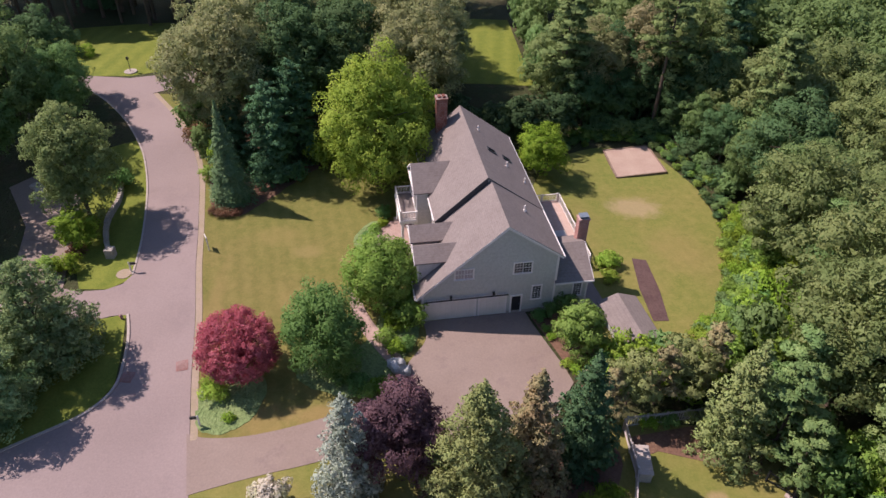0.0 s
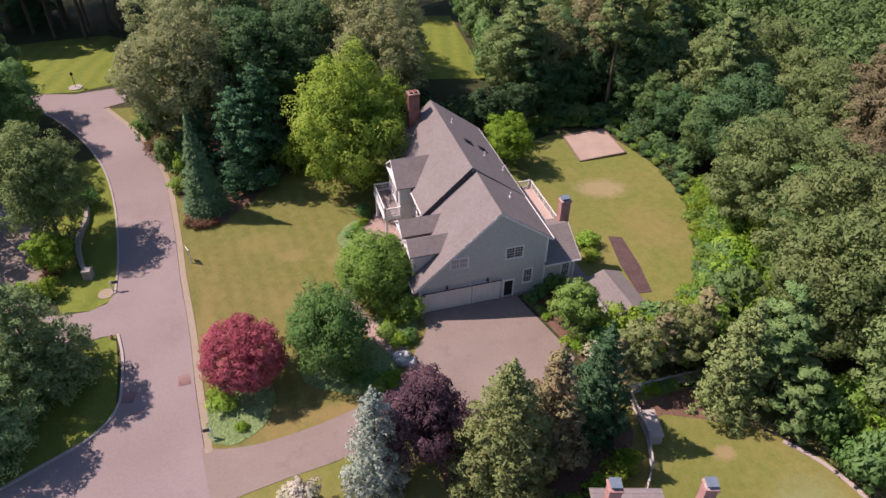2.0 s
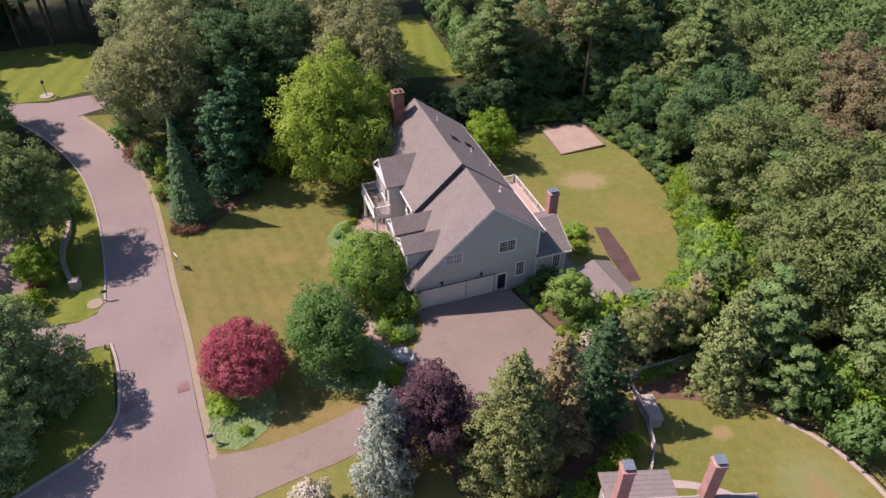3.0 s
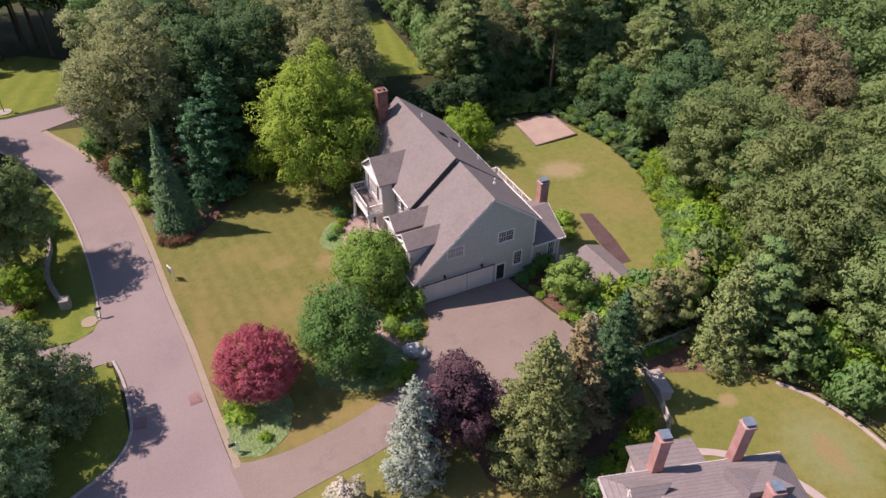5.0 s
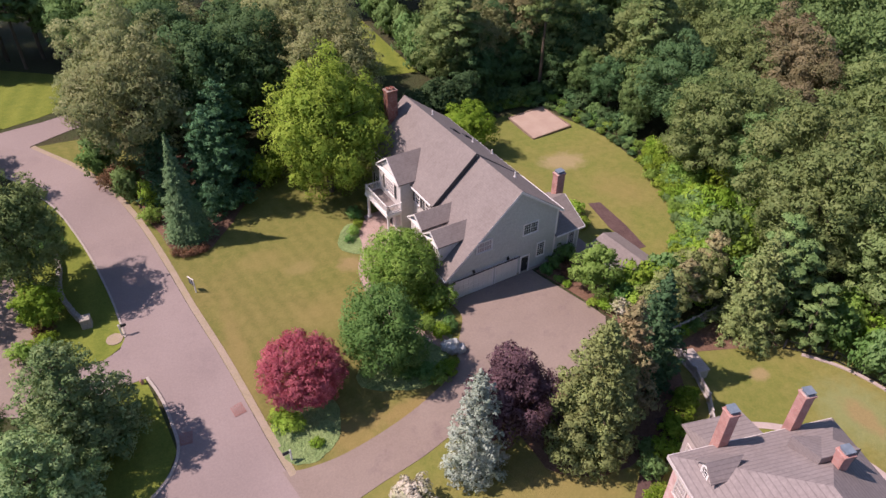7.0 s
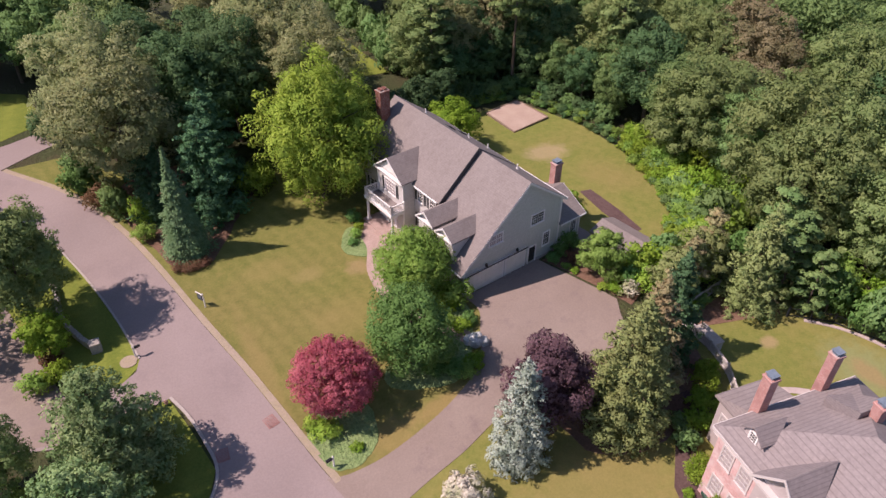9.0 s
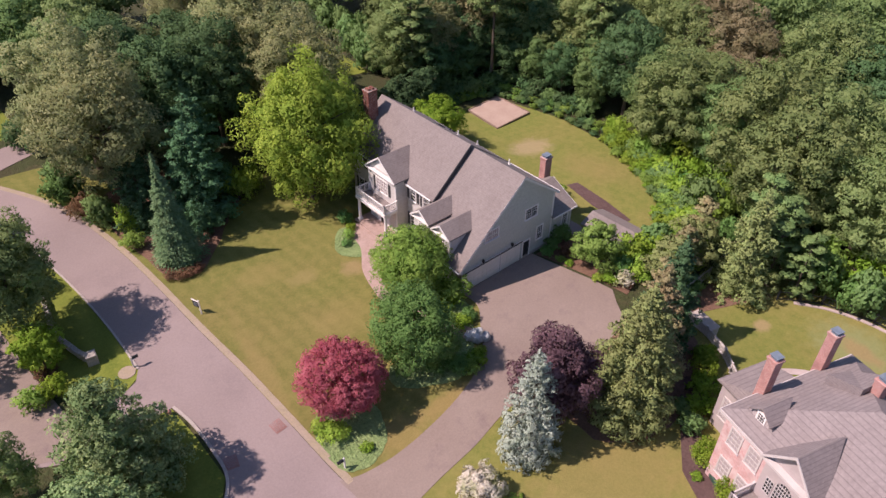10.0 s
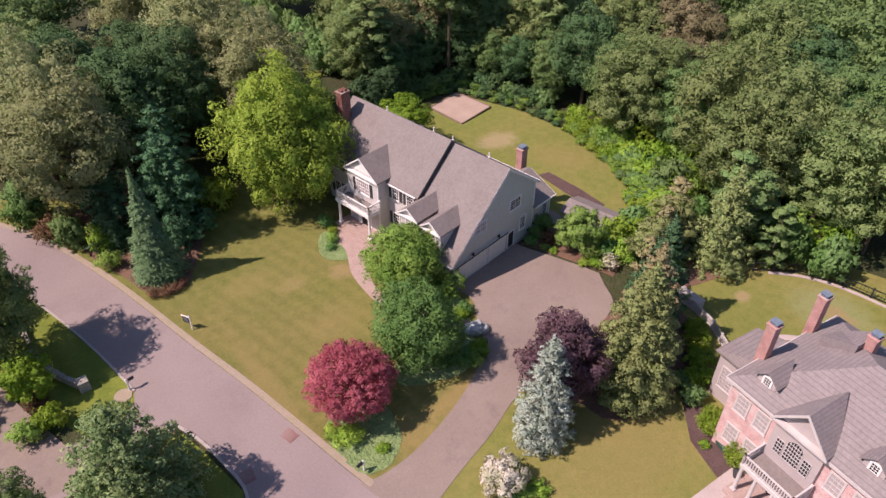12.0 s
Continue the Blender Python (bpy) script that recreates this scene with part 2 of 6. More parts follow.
M_PINKBRICK = brick_mat("pale_red_brick", (0.496, 0.257, 0.248), (0.566, 0.354, 0.345), (0.602, 0.496, 0.487), (0.56, 0.43, 0.42))
M_BRICK2 = brick_mat("chimney_brick", (0.373, 0.172, 0.154), (0.438, 0.233, 0.209), (0.466, 0.354, 0.336))
M_PALE = two_tone("pale_stone", (0.377, 0.301, 0.286), (0.437, 0.354, 0.339), 0.6, 6.0, 0.15, 0.8)
M_GREYWOOD = two_tone("grey_boards", (0.324, 0.308, 0.300), (0.389, 0.373, 0.356), 1.2, 8.0, 0.25, 0.85)
M_IRON = two_tone("rusty_iron", (0.24, 0.12, 0.11), (0.29, 0.16, 0.145), 2.0, 9.0, 0.25, 0.7)
M_TARP = two_tone("dark_green_cover", (0.028, 0.061, 0.045), (0.041, 0.077, 0.057), 1.5, 8.0, 0.2, 0.6)
M_STONE = two_tone("field_stone", (0.292, 0.259, 0.227), (0.389, 0.340, 0.308), 1.5, 7.0, 0.35, 0.9)
M_DECK = two_tone("pale_deck_boards", (0.405, 0.292, 0.251), (0.470, 0.348, 0.308), 1.5, 8.0, 0.2, 0.8)
M_TIMBER = two_tone("weathered_timber", (0.178, 0.121, 0.089), (0.243, 0.178, 0.138), 1.5, 8.0, 0.3, 0.85)
M_BARK = two_tone("bark", (0.081, 0.061, 0.045), (0.138, 0.105, 0.081), 1.5, 6.0, 0.4, 0.95, None, 0.8, 0.05)
M_ROCK = two_tone("pale_rock", (0.324, 0.340, 0.348), (0.446, 0.454, 0.462), 2.0, 8.0, 0.3, 0.7)
# pale pane colour for drawn blinds and for sky reflection painted in
M_BLIND_SKY = two_tone("blinds_and_sky_reflection", (0.405, 0.348, 0.348), (0.340, 0.292, 0.300), 2.0, 9.0, 0.1, 0.25)
M_GLASS, _nt, _b = mat_base("window_glass", 0.05, 0.6)
_b.inputs["Base Color"].default_value = (0.02, 0.025, 0.03, 1)
L_MAPLE = leaf_mat("red_maple_leaves", (0.48, 0.135, 0.17), (0.64, 0.215, 0.25), (0.38, 0.09, 0.12))
L_GREEN = leaf_mat("green_leaves", (0.105, 0.235, 0.065), (0.21, 0.37, 0.115), (0.125, 0.25, 0.07), 0.38)
L_MID = leaf_mat("fresh_leaves", (0.206, 0.348, 0.0724), (0.351, 0.49, 0.114), (0.175, 0.304, 0.062))
L_YELLOW = leaf_mat("yellow_green_leaves", (0.26, 0.39, 0.055), (0.39, 0.51, 0.09), (0.21, 0.345, 0.05), 0.36)
L_PURPLE = leaf_mat("purple_leaves", (0.15, 0.085, 0.105), (0.28, 0.17, 0.19), (0.10, 0.058, 0.075))
L_BLUE = leaf_mat("blue_needles", (0.314, 0.364, 0.308), (0.459, 0.498, 0.431), (0.252, 0.302, 0.241), 0.2)
L_FIR = leaf_mat("fir_needles", (0.18, 0.24, 0.088), (0.32, 0.365, 0.14), (0.22, 0.25, 0.098), 0.2)
L_FIR2 = leaf_mat("browned_fir_needles", (0.232, 0.248, 0.118), (0.378, 0.363, 0.181), (0.328, 0.262, 0.139), 0.15)
L_DARKFIR = leaf_mat("dark_fir_needles", (0.06, 0.145, 0.075), (0.135, 0.25, 0.125), (0.08, 0.17, 0.075), 0.25)
L_SPRUCE = leaf_mat("spruce_needles", (0.11, 0.19, 0.095), (0.21, 0.30, 0.15), (0.12, 0.20, 0.09), 0.2)
L_PINE = leaf_mat("pine_needles", (0.15, 0.245, 0.085), (0.28, 0.37, 0.14), (0.125, 0.21, 0.075), 0.2)
L_CEDAR = leaf_mat("cedar_needles", (0.215, 0.305, 0.135), (0.365, 0.455, 0.205), (0.155, 0.25, 0.10), 0.3)
L_HEDGE = leaf_mat("dark_hedge_leaves", (0.0566, 0.11, 0.0508), (0.113, 0.182, 0.0799), (0.0623, 0.116, 0.0508))
L_OAK = leaf_mat("oak_leaves", (0.27, 0.295, 0.135), (0.415, 0.42, 0.215), (0.215, 0.26, 0.11), 0.4)
L_WOOD = leaf_mat("woodland_leaves", (0.145, 0.255, 0.09), (0.235, 0.36, 0.135), (0.165, 0.27, 0.095), 0.4)
L_WOOD2 = leaf_mat("olive_leaves", (0.20, 0.265, 0.095), (0.305, 0.37, 0.15), (0.165, 0.235, 0.085), 0.4)
L_DEEP = leaf_mat("deep_green_leaves", (0.075, 0.155, 0.065), (0.14, 0.235, 0.10), (0.085, 0.165, 0.065), 0.36)
L_LIME = leaf_mat("lime_leaves", (0.212, 0.341, 0.0371), (0.322, 0.449, 0.0668), (0.161, 0.28, 0.0297))
L_LIME2 = leaf_mat("pale_lime_leaves", (0.20, 0.30, 0.07), (0.32, 0.42, 0.12), (0.16, 0.25, 0.055), 0.34)
L_BLOSSOM = leaf_mat("white_blossom", (0.578, 0.525, 0.42), (0.788, 0.735, 0.63), (0.263, 0.315, 0.105), 0.2)
L_BROWN = leaf_mat("brownish_leaves", (0.27, 0.235, 0.13), (0.38, 0.325, 0.19), (0.21, 0.20, 0.10))
L_RUSSET = leaf_mat("russet_leaves", (0.224, 0.112, 0.0726), (0.304, 0.172, 0.112), (0.158, 0.106, 0.0594))

# ---- building blocks ----


def mesh_of(bm, material, name="mesh"):
    bmesh.ops.recalc_face_normals(bm, faces=bm.faces)
    me = bpy.data.meshes.new(name)
    bm.to_mesh(me)
    bm.free()
    me.materials.append(material)
    return me


def part(name, bm, material, parent, label=""):
    ob = new(name, mesh_of(bm, material, name))
    ob.parent = parent
    return tagged(ob, label)


def thing(name, m, label, category, group="", kind=""):
    ob = new(name)
    ob.empty_display_size = 0.3
    ob.matrix_world = m
    return tagged(ob, label, category, group, kind)


def lone(name, bm, material, m, label, category, group="", kind=""):
    ob = new(name, mesh_of(bm, material, name))
    ob.matrix_world = m
    return tagged(ob, label, category, group, kind)


def box(bm, x0, x1, y0, y1, z0, z1):
    vs = [bm.verts.new(p) for p in ((x0, y0, z0), (x1, y0, z0), (x1, y1, z0), (x0, y1, z0), (x0, y0, z1), (x1, y0, z1), (x1, y1, z1), (x0, y1, z1))]
    for f in ((3, 2, 1, 0), (4, 5, 6, 7), (0, 1, 5, 4), (1, 2, 6, 5), (2, 3, 7, 6), (3, 0, 4, 7)):
        bm.faces.new([vs[i] for i in f])
    return bm


def boxes(*dims):
    bm = bmesh.new()
    for d in dims:
        box(bm, *d)
    return bm


def bevelled(bm, w=0.02):
    bmesh.ops.bevel(bm, geom=bm.edges[:], offset=w, segments=1, affect="EDGES", profile=0.5)
    return bm


def solid(bm, pts, shift):
    """A slab: the polygon pts and the same moved by shift, joined round the edge."""
    a = [bm.verts.new(p) for p in pts]
    c = [bm.verts.new(Vector(p) + Vector(shift)) for p in pts]
    bm.faces.new(a)
    bm.faces.new(c[::-1])
    n = len(a)
    for i in range(n):
        bm.faces.new((a[i], c[i], c[(i + 1) % n], a[(i + 1) % n]))
    return bm


def slab(*polys, thick=0.18):
    bm = bmesh.new()
    for p in polys:
        solid(bm, p, (0, 0, -thick))
    return bm


def tube(bm, a, b, r0, r1, sides=8):
    a, b = Vector(a), Vector(b)
    d = (b - a).normalized()
    x = d.orthogonal().normalized()
    y = d.cross(x)
    ra = [bm.verts.new(a + (x * math.cos(k) + y * math.sin(k)) * r0) for k in (2 * math.pi * i / sides for i in range(sides))]
    rb = [bm.verts.new(b + (x * math.cos(k) + y * math.sin(k)) * r1) for k in (2 * math.pi * i / sides for i in range(sides))]
    for i in range(sides):
        bm.faces.new((ra[i], ra[(i + 1) % sides], rb[(i + 1) % sides], rb[i]))
    bm.faces.new(ra[::-1])
    bm.faces.new(rb)
    return bm


# ---- ground ----
HEIGHTS = [(-20, 35, -1.4), (-22, 42, -0.5), (-27, 41, -0.6), (-29, 47.5, -0.1), (-31, 54, -0.1), (-24, 57, 0.1), (-26, 66, 0.4), (-36, 83, 2.0), (-46, 93, 2.5), (0, 46, 0), (10, 46, 0), (6, 60, 0), (-4, 55, 0), (-5, 65, 0.1), (12.4, 40.5, -0.2), (20.5, 58, -0.8), (20.5, 49, -0.9), (25, 69, -1.6), (25, 79, -2.0), (30, 76, -2.0), (21, 30, -1.1), (13, 27, -1.0), (-17, 37, -1.1), (5, 22, -1.2), (0, 95, 0), (40, 60, -2), (60, 100, -1), (0, 32, -1.1), (-30, 20, -1.6), (-60, 50, 0.5)]


def gz(x, y):
    """The ground's height: a smooth blend of known heights."""
    w = s = 0.0
    for a, b, c in HEIGHTS:
        k = ((x - a) ** 2 + (y - b) ** 2 + 16.0) ** -1.5
        w += k
        s += k * c
    return s / w


def axis_steps(lo, hi, step, far):
    mid = np.arange(lo, hi + step / 2, step)
    out = np.array([30.0, 80, 200, 500, far])
    return np.concatenate([lo - out[::-1], mid, hi + out])


gx, gy = axis_steps(-75, 85, 1.25, 2500), axis_steps(5, 135, 1.25, 2500)
gverts = [(float(x), float(y), gz(x, y)) for y in gy for x in gx]
nx = len(gx)
gfaces = [(j * nx + i, j * nx + i + 1, (j + 1) * nx + i + 1, (j + 1) * nx + i) for j in range(len(gy) - 1) for i in range(nx - 1)]
gme = bpy.data.meshes.new("ground")
gme.from_pydata(gverts, [], gfaces)
gme.materials.append(M_FLOOR)
tagged(new("ground", gme), "brown leaf-littered woodland ground under the trees", "ground", kind="structure")


def smooth_line(pts, n=5, closed=False):
    """A Catmull-Rom line through the points."""
    out, k = [], len(pts)
    for i in range(k if closed else k - 1):
        q = [Vector(pts[(i + j) % k] if closed else pts[min(max(i + j, 0), k - 1)]) for j in (-1, 0, 1, 2)]
        for s in range(n):
            t = s / n
            out.append(0.5 * (2 * q[1] + (q[2] - q[0]) * t + (2 * q[0] - 5 * q[1] + 4 * q[2] - q[3]) * t * t + (3 * q[1] - q[0] - 3 * q[2] + q[3]) * t ** 3))
    if not closed:
        out.append(Vector(pts[-1]))
    return out


def drape(name, poly, up, material, label, category, step=1.25, kind="structure", rough_edge=0.0):
    """A sheet that lies on the ground inside the outline, a little above it, with an edge that goes down into the soil."""
    bm = bmesh.new()
    rng = random.Random(len(poly) * 7 + 3)
    vs = [bm.verts.new((p[0] + rng.uniform(-1, 1) * rough_edge, p[1] + rng.uniform(-1, 1) * rough_edge, 0)) for p in poly]
    f = bm.faces.new(vs)
    f.normal_update()
    if f.normal.z < 0:
        f.normal_flip()
    bmesh.ops.triangulate(bm, faces=[f])
    for ax in (0, 1):
        lo, hi = min(p[ax] for p in poly), max(p[ax] for p in poly)
        k = math.ceil(lo / step) * step
        while k < hi:
            co = [0, 0, 0]
            no = [0, 0, 0]
            co[ax], no[ax] = k, 1
            bmesh.ops.bisect_plane(bm, geom=bm.verts[:] + bm.edges[:] + bm.faces[:], plane_co=co, plane_no=no)
            k += step
    bm.normal_update()
    for f in bm.faces:
        if f.normal.z < 0:
            f.normal_flip()
    edge = [e for e in bm.edges if e.is_boundary]
    for v in bm.verts:
        v.co.z = gz(v.co.x, v.co.y) + up
    ex = bmesh.ops.extrude_edge_only(bm, edges=edge)
    for v in ex["geom"]:
        if isinstance(v, bmesh.types.BMVert):
            v.co.z -= up + 0.05
    me = bpy.data.meshes.new(name)
    bm.to_mesh(me)
    bm.free()
    me.materials.append(material)
    return tagged(new(name, me), label, category, kind=kind)


def ribbon(name, line, width, height, material, label, category, kind="structure", piece=0):
    """A kerb, border or low wall along a line on the ground."""
    bm = bmesh.new()
    rows = []
    for i, p in enumerate(line):
        d = (line[min(i + 1, len(line) - 1)] - line[max(i - 1, 0)]).to_2d().normalized()
        n = Vector((-d.y, d.x)) * width / 2
        z = gz(p.x, p.y)
        a, b = p.to_2d() + n, p.to_2d() - n
        rows.append([bm.verts.new((a.x, a.y, z - 0.2)), bm.verts.new((a.x, a.y, z + height)), bm.verts.new((b.x, b.y, z + height)), bm.verts.new((b.x, b.y, z - 0.2))])
    for r, s in zip(rows, rows[1:]):
        for i in range(3):
            bm.faces.new((r[i], r[i + 1], s[i + 1], s[i]))
    bm.faces.new(rows[0])
    bm.faces.new(rows[-1][::-1])
    return lone(name, bm, material, Matrix(), label, category, kind=kind)

# ---- lawns, road, drive, beds ----
EAST = [(-16.5, 22.0), (-18.4, 29.8), (-19.7, 34.6), (-21.0, 40.0), (-22.7, 47.8), (-24.6, 55.2), (-26.2, 62.2), (-28.6, 71.5), (-31.2, 77.6), (-35.0, 83.6), (-39.5, 89.5)]
WEST_N = [(-30.5, 53.6), (-31.5, 59.5), (-33.3, 66.8), (-35.4, 73.0), (-37.6, 77.3), (-41.7, 83.3), (-46.5, 88.2), (-52.0, 91.6), (-66.0, 95.0)]
WEST_S = [(-60.0, 16.0), (-45.0, 25.5), (-37.0, 31.0), (-31.9, 34.4), (-28.7, 36.8), (-27.3, 39.4), (-27.5, 42.4), (-28.1, 45.4), (-29.0, 47.9)]
DRIVE_N = [(-20.1, 35.2), (-18.2, 34.8), (-15.0, 35.0), (-10.5, 36.2), (-6.9, 37.7), (-4.0, 39.6), (-2.2, 42.6), (-0.9, 45.0), (-1.2, 47.2)]
DRIVE_S = [(11.0, 38.6), (9.5, 36.2), (5.0, 35.0), (0.0, 34.6), (-5.0, 34.0), (-9.4, 32.4), (-13.1, 31.4), (-16.0, 30.5), (-18.5, 29.6)]

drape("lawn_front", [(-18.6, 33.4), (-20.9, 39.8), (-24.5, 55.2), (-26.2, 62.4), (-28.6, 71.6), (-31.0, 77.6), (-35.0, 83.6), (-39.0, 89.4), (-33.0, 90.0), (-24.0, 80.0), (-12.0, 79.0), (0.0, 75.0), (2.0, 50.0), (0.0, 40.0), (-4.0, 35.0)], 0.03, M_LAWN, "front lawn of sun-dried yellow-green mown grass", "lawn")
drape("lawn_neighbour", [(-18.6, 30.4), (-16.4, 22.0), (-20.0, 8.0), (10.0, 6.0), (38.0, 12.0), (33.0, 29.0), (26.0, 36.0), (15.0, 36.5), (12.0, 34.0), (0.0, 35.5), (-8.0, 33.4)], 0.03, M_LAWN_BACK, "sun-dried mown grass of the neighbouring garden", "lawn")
YARD = [(10.0, 62.0), (12.0, 73.0), (16.0, 79.5), (21.8, 82.9), (28.5, 81.0), (31.2, 76.5), (32.6, 70.0), (32.0, 61.0), (29.4, 53.5), (26.5, 48.5), (22.0, 44.8), (17.0, 42.5), (12.5, 41.0), (11.5, 46.0)]
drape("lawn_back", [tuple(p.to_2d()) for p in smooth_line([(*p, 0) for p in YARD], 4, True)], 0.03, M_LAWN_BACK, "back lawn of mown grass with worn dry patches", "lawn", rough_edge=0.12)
drape("lawn_west", [(-28.2, 44.0), (-29.2, 48.0), (-33.0, 46.8), (-42.0, 44.0), (-50.0, 34.0), (-44.0, 26.0), (-37.0, 31.2), (-31.8, 34.6), (-28.6, 37.0), (-27.4, 39.6)], 0.03, M_LAWN_FAR, "green grass bank beside the road", "lawn")
drape("lawn_west_corner", [(-30.4, 53.0), (-31.4, 59.5), (-33.2, 66.8), (-35.3, 73.0), (-37.5, 77.3), (-44.0, 74.0), (-40.0, 62.0), (-36.8, 55.0), (-35.0, 51.4), (-32.2, 51.4)], 0.03, M_LAWN_FAR, "green grass corner between the road and a side drive", "lawn")
drape("lawn_far_left", [(-66.0, 97.0), (-52.0, 93.8), (-44.0, 94.2), (-39.0, 97.0), (-34.0, 101.0), (-36.0, 112.0), (-46.0, 118.0), (-68.0, 113.0)], 0.03, M_LAWN_FAR, "striped green mown lawn across the road", "lawn")
drape("lawn_far", [(-3.0, 98.0), (14.6, 99.0), (13.6, 110.0), (12.4, 126.0), (4.0, 126.0), (-1.0, 112.0)], 0.03, M_LAWN_FAR, "striped green mown lawn behind the trees", "lawn")

road = [tuple(p.to_2d()) for p in smooth_line([(*p, 0) for p in EAST], 5)]
road += [(-36.0, 92.0), (-30.0, 96.0), (-32.0, 99.5), (-38.5, 95.6), (-44.0, 93.4), (-52.0, 94.2), (-66.0, 97.5)]
road += [tuple(p.to_2d()) for p in smooth_line([(*p, 0) for p in WEST_N], 5)][::-1]
road += [(-31.0, 52.2), (-32.4, 51.3), (-35.0, 51.0), (-40.0, 52.4), (-46.0, 56.0), (-48.5, 52.5), (-42.0, 48.4), (-37.0, 46.6), (-32.8, 46.7), (-30.5, 47.7)]
road += [tuple(p.to_2d()) for p in smooth_line([(*p, 0) for p in WEST_S], 5)][::-1]
road += [(-62.0, 0.0), (-30.0, 0.0)]
drape("road", road, 0.06, M_ROAD, "sun-bleached pinkish grey asphalt residential road", "road")
drive = [tuple(p.to_2d()) for p in smooth_line([(*p, 0) for p in DRIVE_N], 5)]
drive += [(8.4, 49.0), (9.0, 47.2), (10.2, 44.4), (11.3, 42.0), (11.9, 40.2)]
drive += [tuple(p.to_2d()) for p in smooth_line([(*p, 0) for p in DRIVE_S], 5)]
drape("driveway", drive, 0.065, M_DRIVE, "pinkish grey asphalt driveway widening in front of the garage", "driveway")
drape("side_drive", [(-34.5, 47.0), (-36.5, 51.2), (-38.5, 58.0), (-40.5, 66.0), (-46.0, 72.0), (-49.5, 68.0), (-44.5, 61.0), (-42.0, 52.0), (-41.0, 48.0)], 0.07, M_DRIVE, "pinkish grey paved forecourt across the road", "driveway")
ribbon("verge", [p + Vector((0.35, 0, 0)) for p in smooth_line([(*p, 0) for p in EAST[2:]], 5)], 0.6, 0.07, M_VERGE, "pale sandy strip between road and lawn", "verge")
ribbon("kerb_west", smooth_line([(*p, 0) for p in WEST_N], 5), 0.18, 0.14, M_KERB, "pale granite kerb along the road", "kerb")
ribbon("kerb_corner", smooth_line([(*p, 0) for p in WEST_S], 5), 0.24, 0.16, M_KERB, "pale granite kerb round the road corner", "kerb")
drape("bed_maple", [tuple(p.to_2d()) for p in smooth_line([(-19.2, 35.6, 0), (-17.3, 35.2, 0), (-15.6, 36.2, 0), (-14.6, 38.2, 0), (-14.7, 40.6, 0), (-17.0, 42.3, 0), (-19.6, 41.0, 0), (-20.2, 38.0, 0)], 5, True)], 0.07, M_BED, "planted bed with low grey-green ground cover", "flower bed", rough_edge=0.08)
drape("bed_drive", [tuple(p.to_2d()) for p in smooth_line([(-8.6, 39.0, 0), (-6.0, 38.9, 0), (-4.3, 40.6, 0), (-2.6, 43.2, 0), (-1.5, 46.4, 0), (-2.6, 51.5, 0), (-5.0, 50.5, 0), (-5.8, 45.6, 0), (-8.2, 43.5, 0), (-11.5, 43.0, 0), (-12.0, 40.8, 0)], 4, True)], 0.06, M_BED, "low green planting under trees beside the driveway", "flower bed", rough_edge=0.1)
drape("bed_garage", [(8.7, 48.6), (10.2, 45.2), (11.9, 41.2), (12.6, 39.0), (15.0, 40.0), (15.4, 44.0), (14.4, 49.4)], 0.06, M_BROWN_MULCH, "brown mulched bed beside the garage forecourt", "flower bed", rough_edge=0.1)
drape("bed_spruce", [tuple(p.to_2d()) for p in smooth_line([(-25.6, 65.6, 0), (-24.6, 63.4, 0), (-22.0, 63.4, 0), (-19.4, 66.6, 0), (-16.0, 72.0, 0), (-12.0, 78.0, 0), (-16.0, 84.0, 0), (-26.0, 82.0, 0), (-28.6, 77.0, 0)], 4, True)], 0.06, M_BROWN_MULCH, "brown mulched ground under the evergreens", "flower bed", rough_edge=0.15)
drape("bed_firs", [tuple(p.to_2d()) for p in smooth_line([(-1.0, 28.0, 0), (4.0, 25.6, 0), (9.0, 27.0, 0), (12.5, 28.5, 0), (14.5, 33.5, 0), (8.0, 35.5, 0), (0.0, 34.0, 0)], 4, True)], 0.06, M_BROWN_MULCH, "brown mulched ground under the conifers", "flower bed", rough_edge=0.2)
drape("bed_portico", [tuple(p.to_2d()) for p in smooth_line([(-9.0, 59.4, 0), (-7.0, 57.4, 0), (-6.4, 59.4, 0), (-6.0, 62.5, 0), (-7.6, 62.5, 0)], 4, True)], 0.08, M_BED, "pale green low planting beside the entrance path", "flower bed", rough_edge=0.06)
drape("path", [tuple(p.to_2d()) for p in smooth_line([(-4.2, 63.0, 0), (-6.2, 61.4, 0), (-6.6, 58.6, 0), (-8.0, 55.4, 0), (-8.4, 52.0, 0), (-8.2, 49.2, 0), (-6.9, 46.2, 0), (-5.2, 43.6, 0), (-3.4, 41.4, 0), (-2.9, 42.6, 0), (-4.4, 44.9, 0), (-6.0, 47.4, 0), (-7.1, 49.8, 0), (-7.2, 52.2, 0), (-6.4, 54.6, 0), (-4.6, 56.6, 0), (-2.6, 58.5, 0)], 4, True)], 0.09, M_PAVER, "curving pinkish paved path to the front door", "path")
drape("mulch_strip", [(20.8, 57.9), (22.3, 57.7), (22.6, 53.0), (22.4, 48.6), (20.9, 48.4), (20.6, 53.0)], 0.07, M_MULCH, "long strip of dark reddish mulch in the lawn", "flower bed", rough_edge=0.1)
drape("side_path", [(14.2, 57.0), (15.4, 55.6), (16.6, 50.5), (16.0, 48.6), (14.2, 49.6)], 0.05, M_ROAD, "grey paved strip beside the house", "path")
drape("bed_neighbour", [(3.0, 22.2), (1.8, 19.0), (1.2, 16.5), (3.6, 15.0), (5.0, 22.5), (9.0, 25.5), (12.0, 27.0), (10.0, 29.2), (7.5, 27.0)], 0.06, M_MULCH, "dark mulched bed along a brick house", "flower bed", rough_edge=0.1)

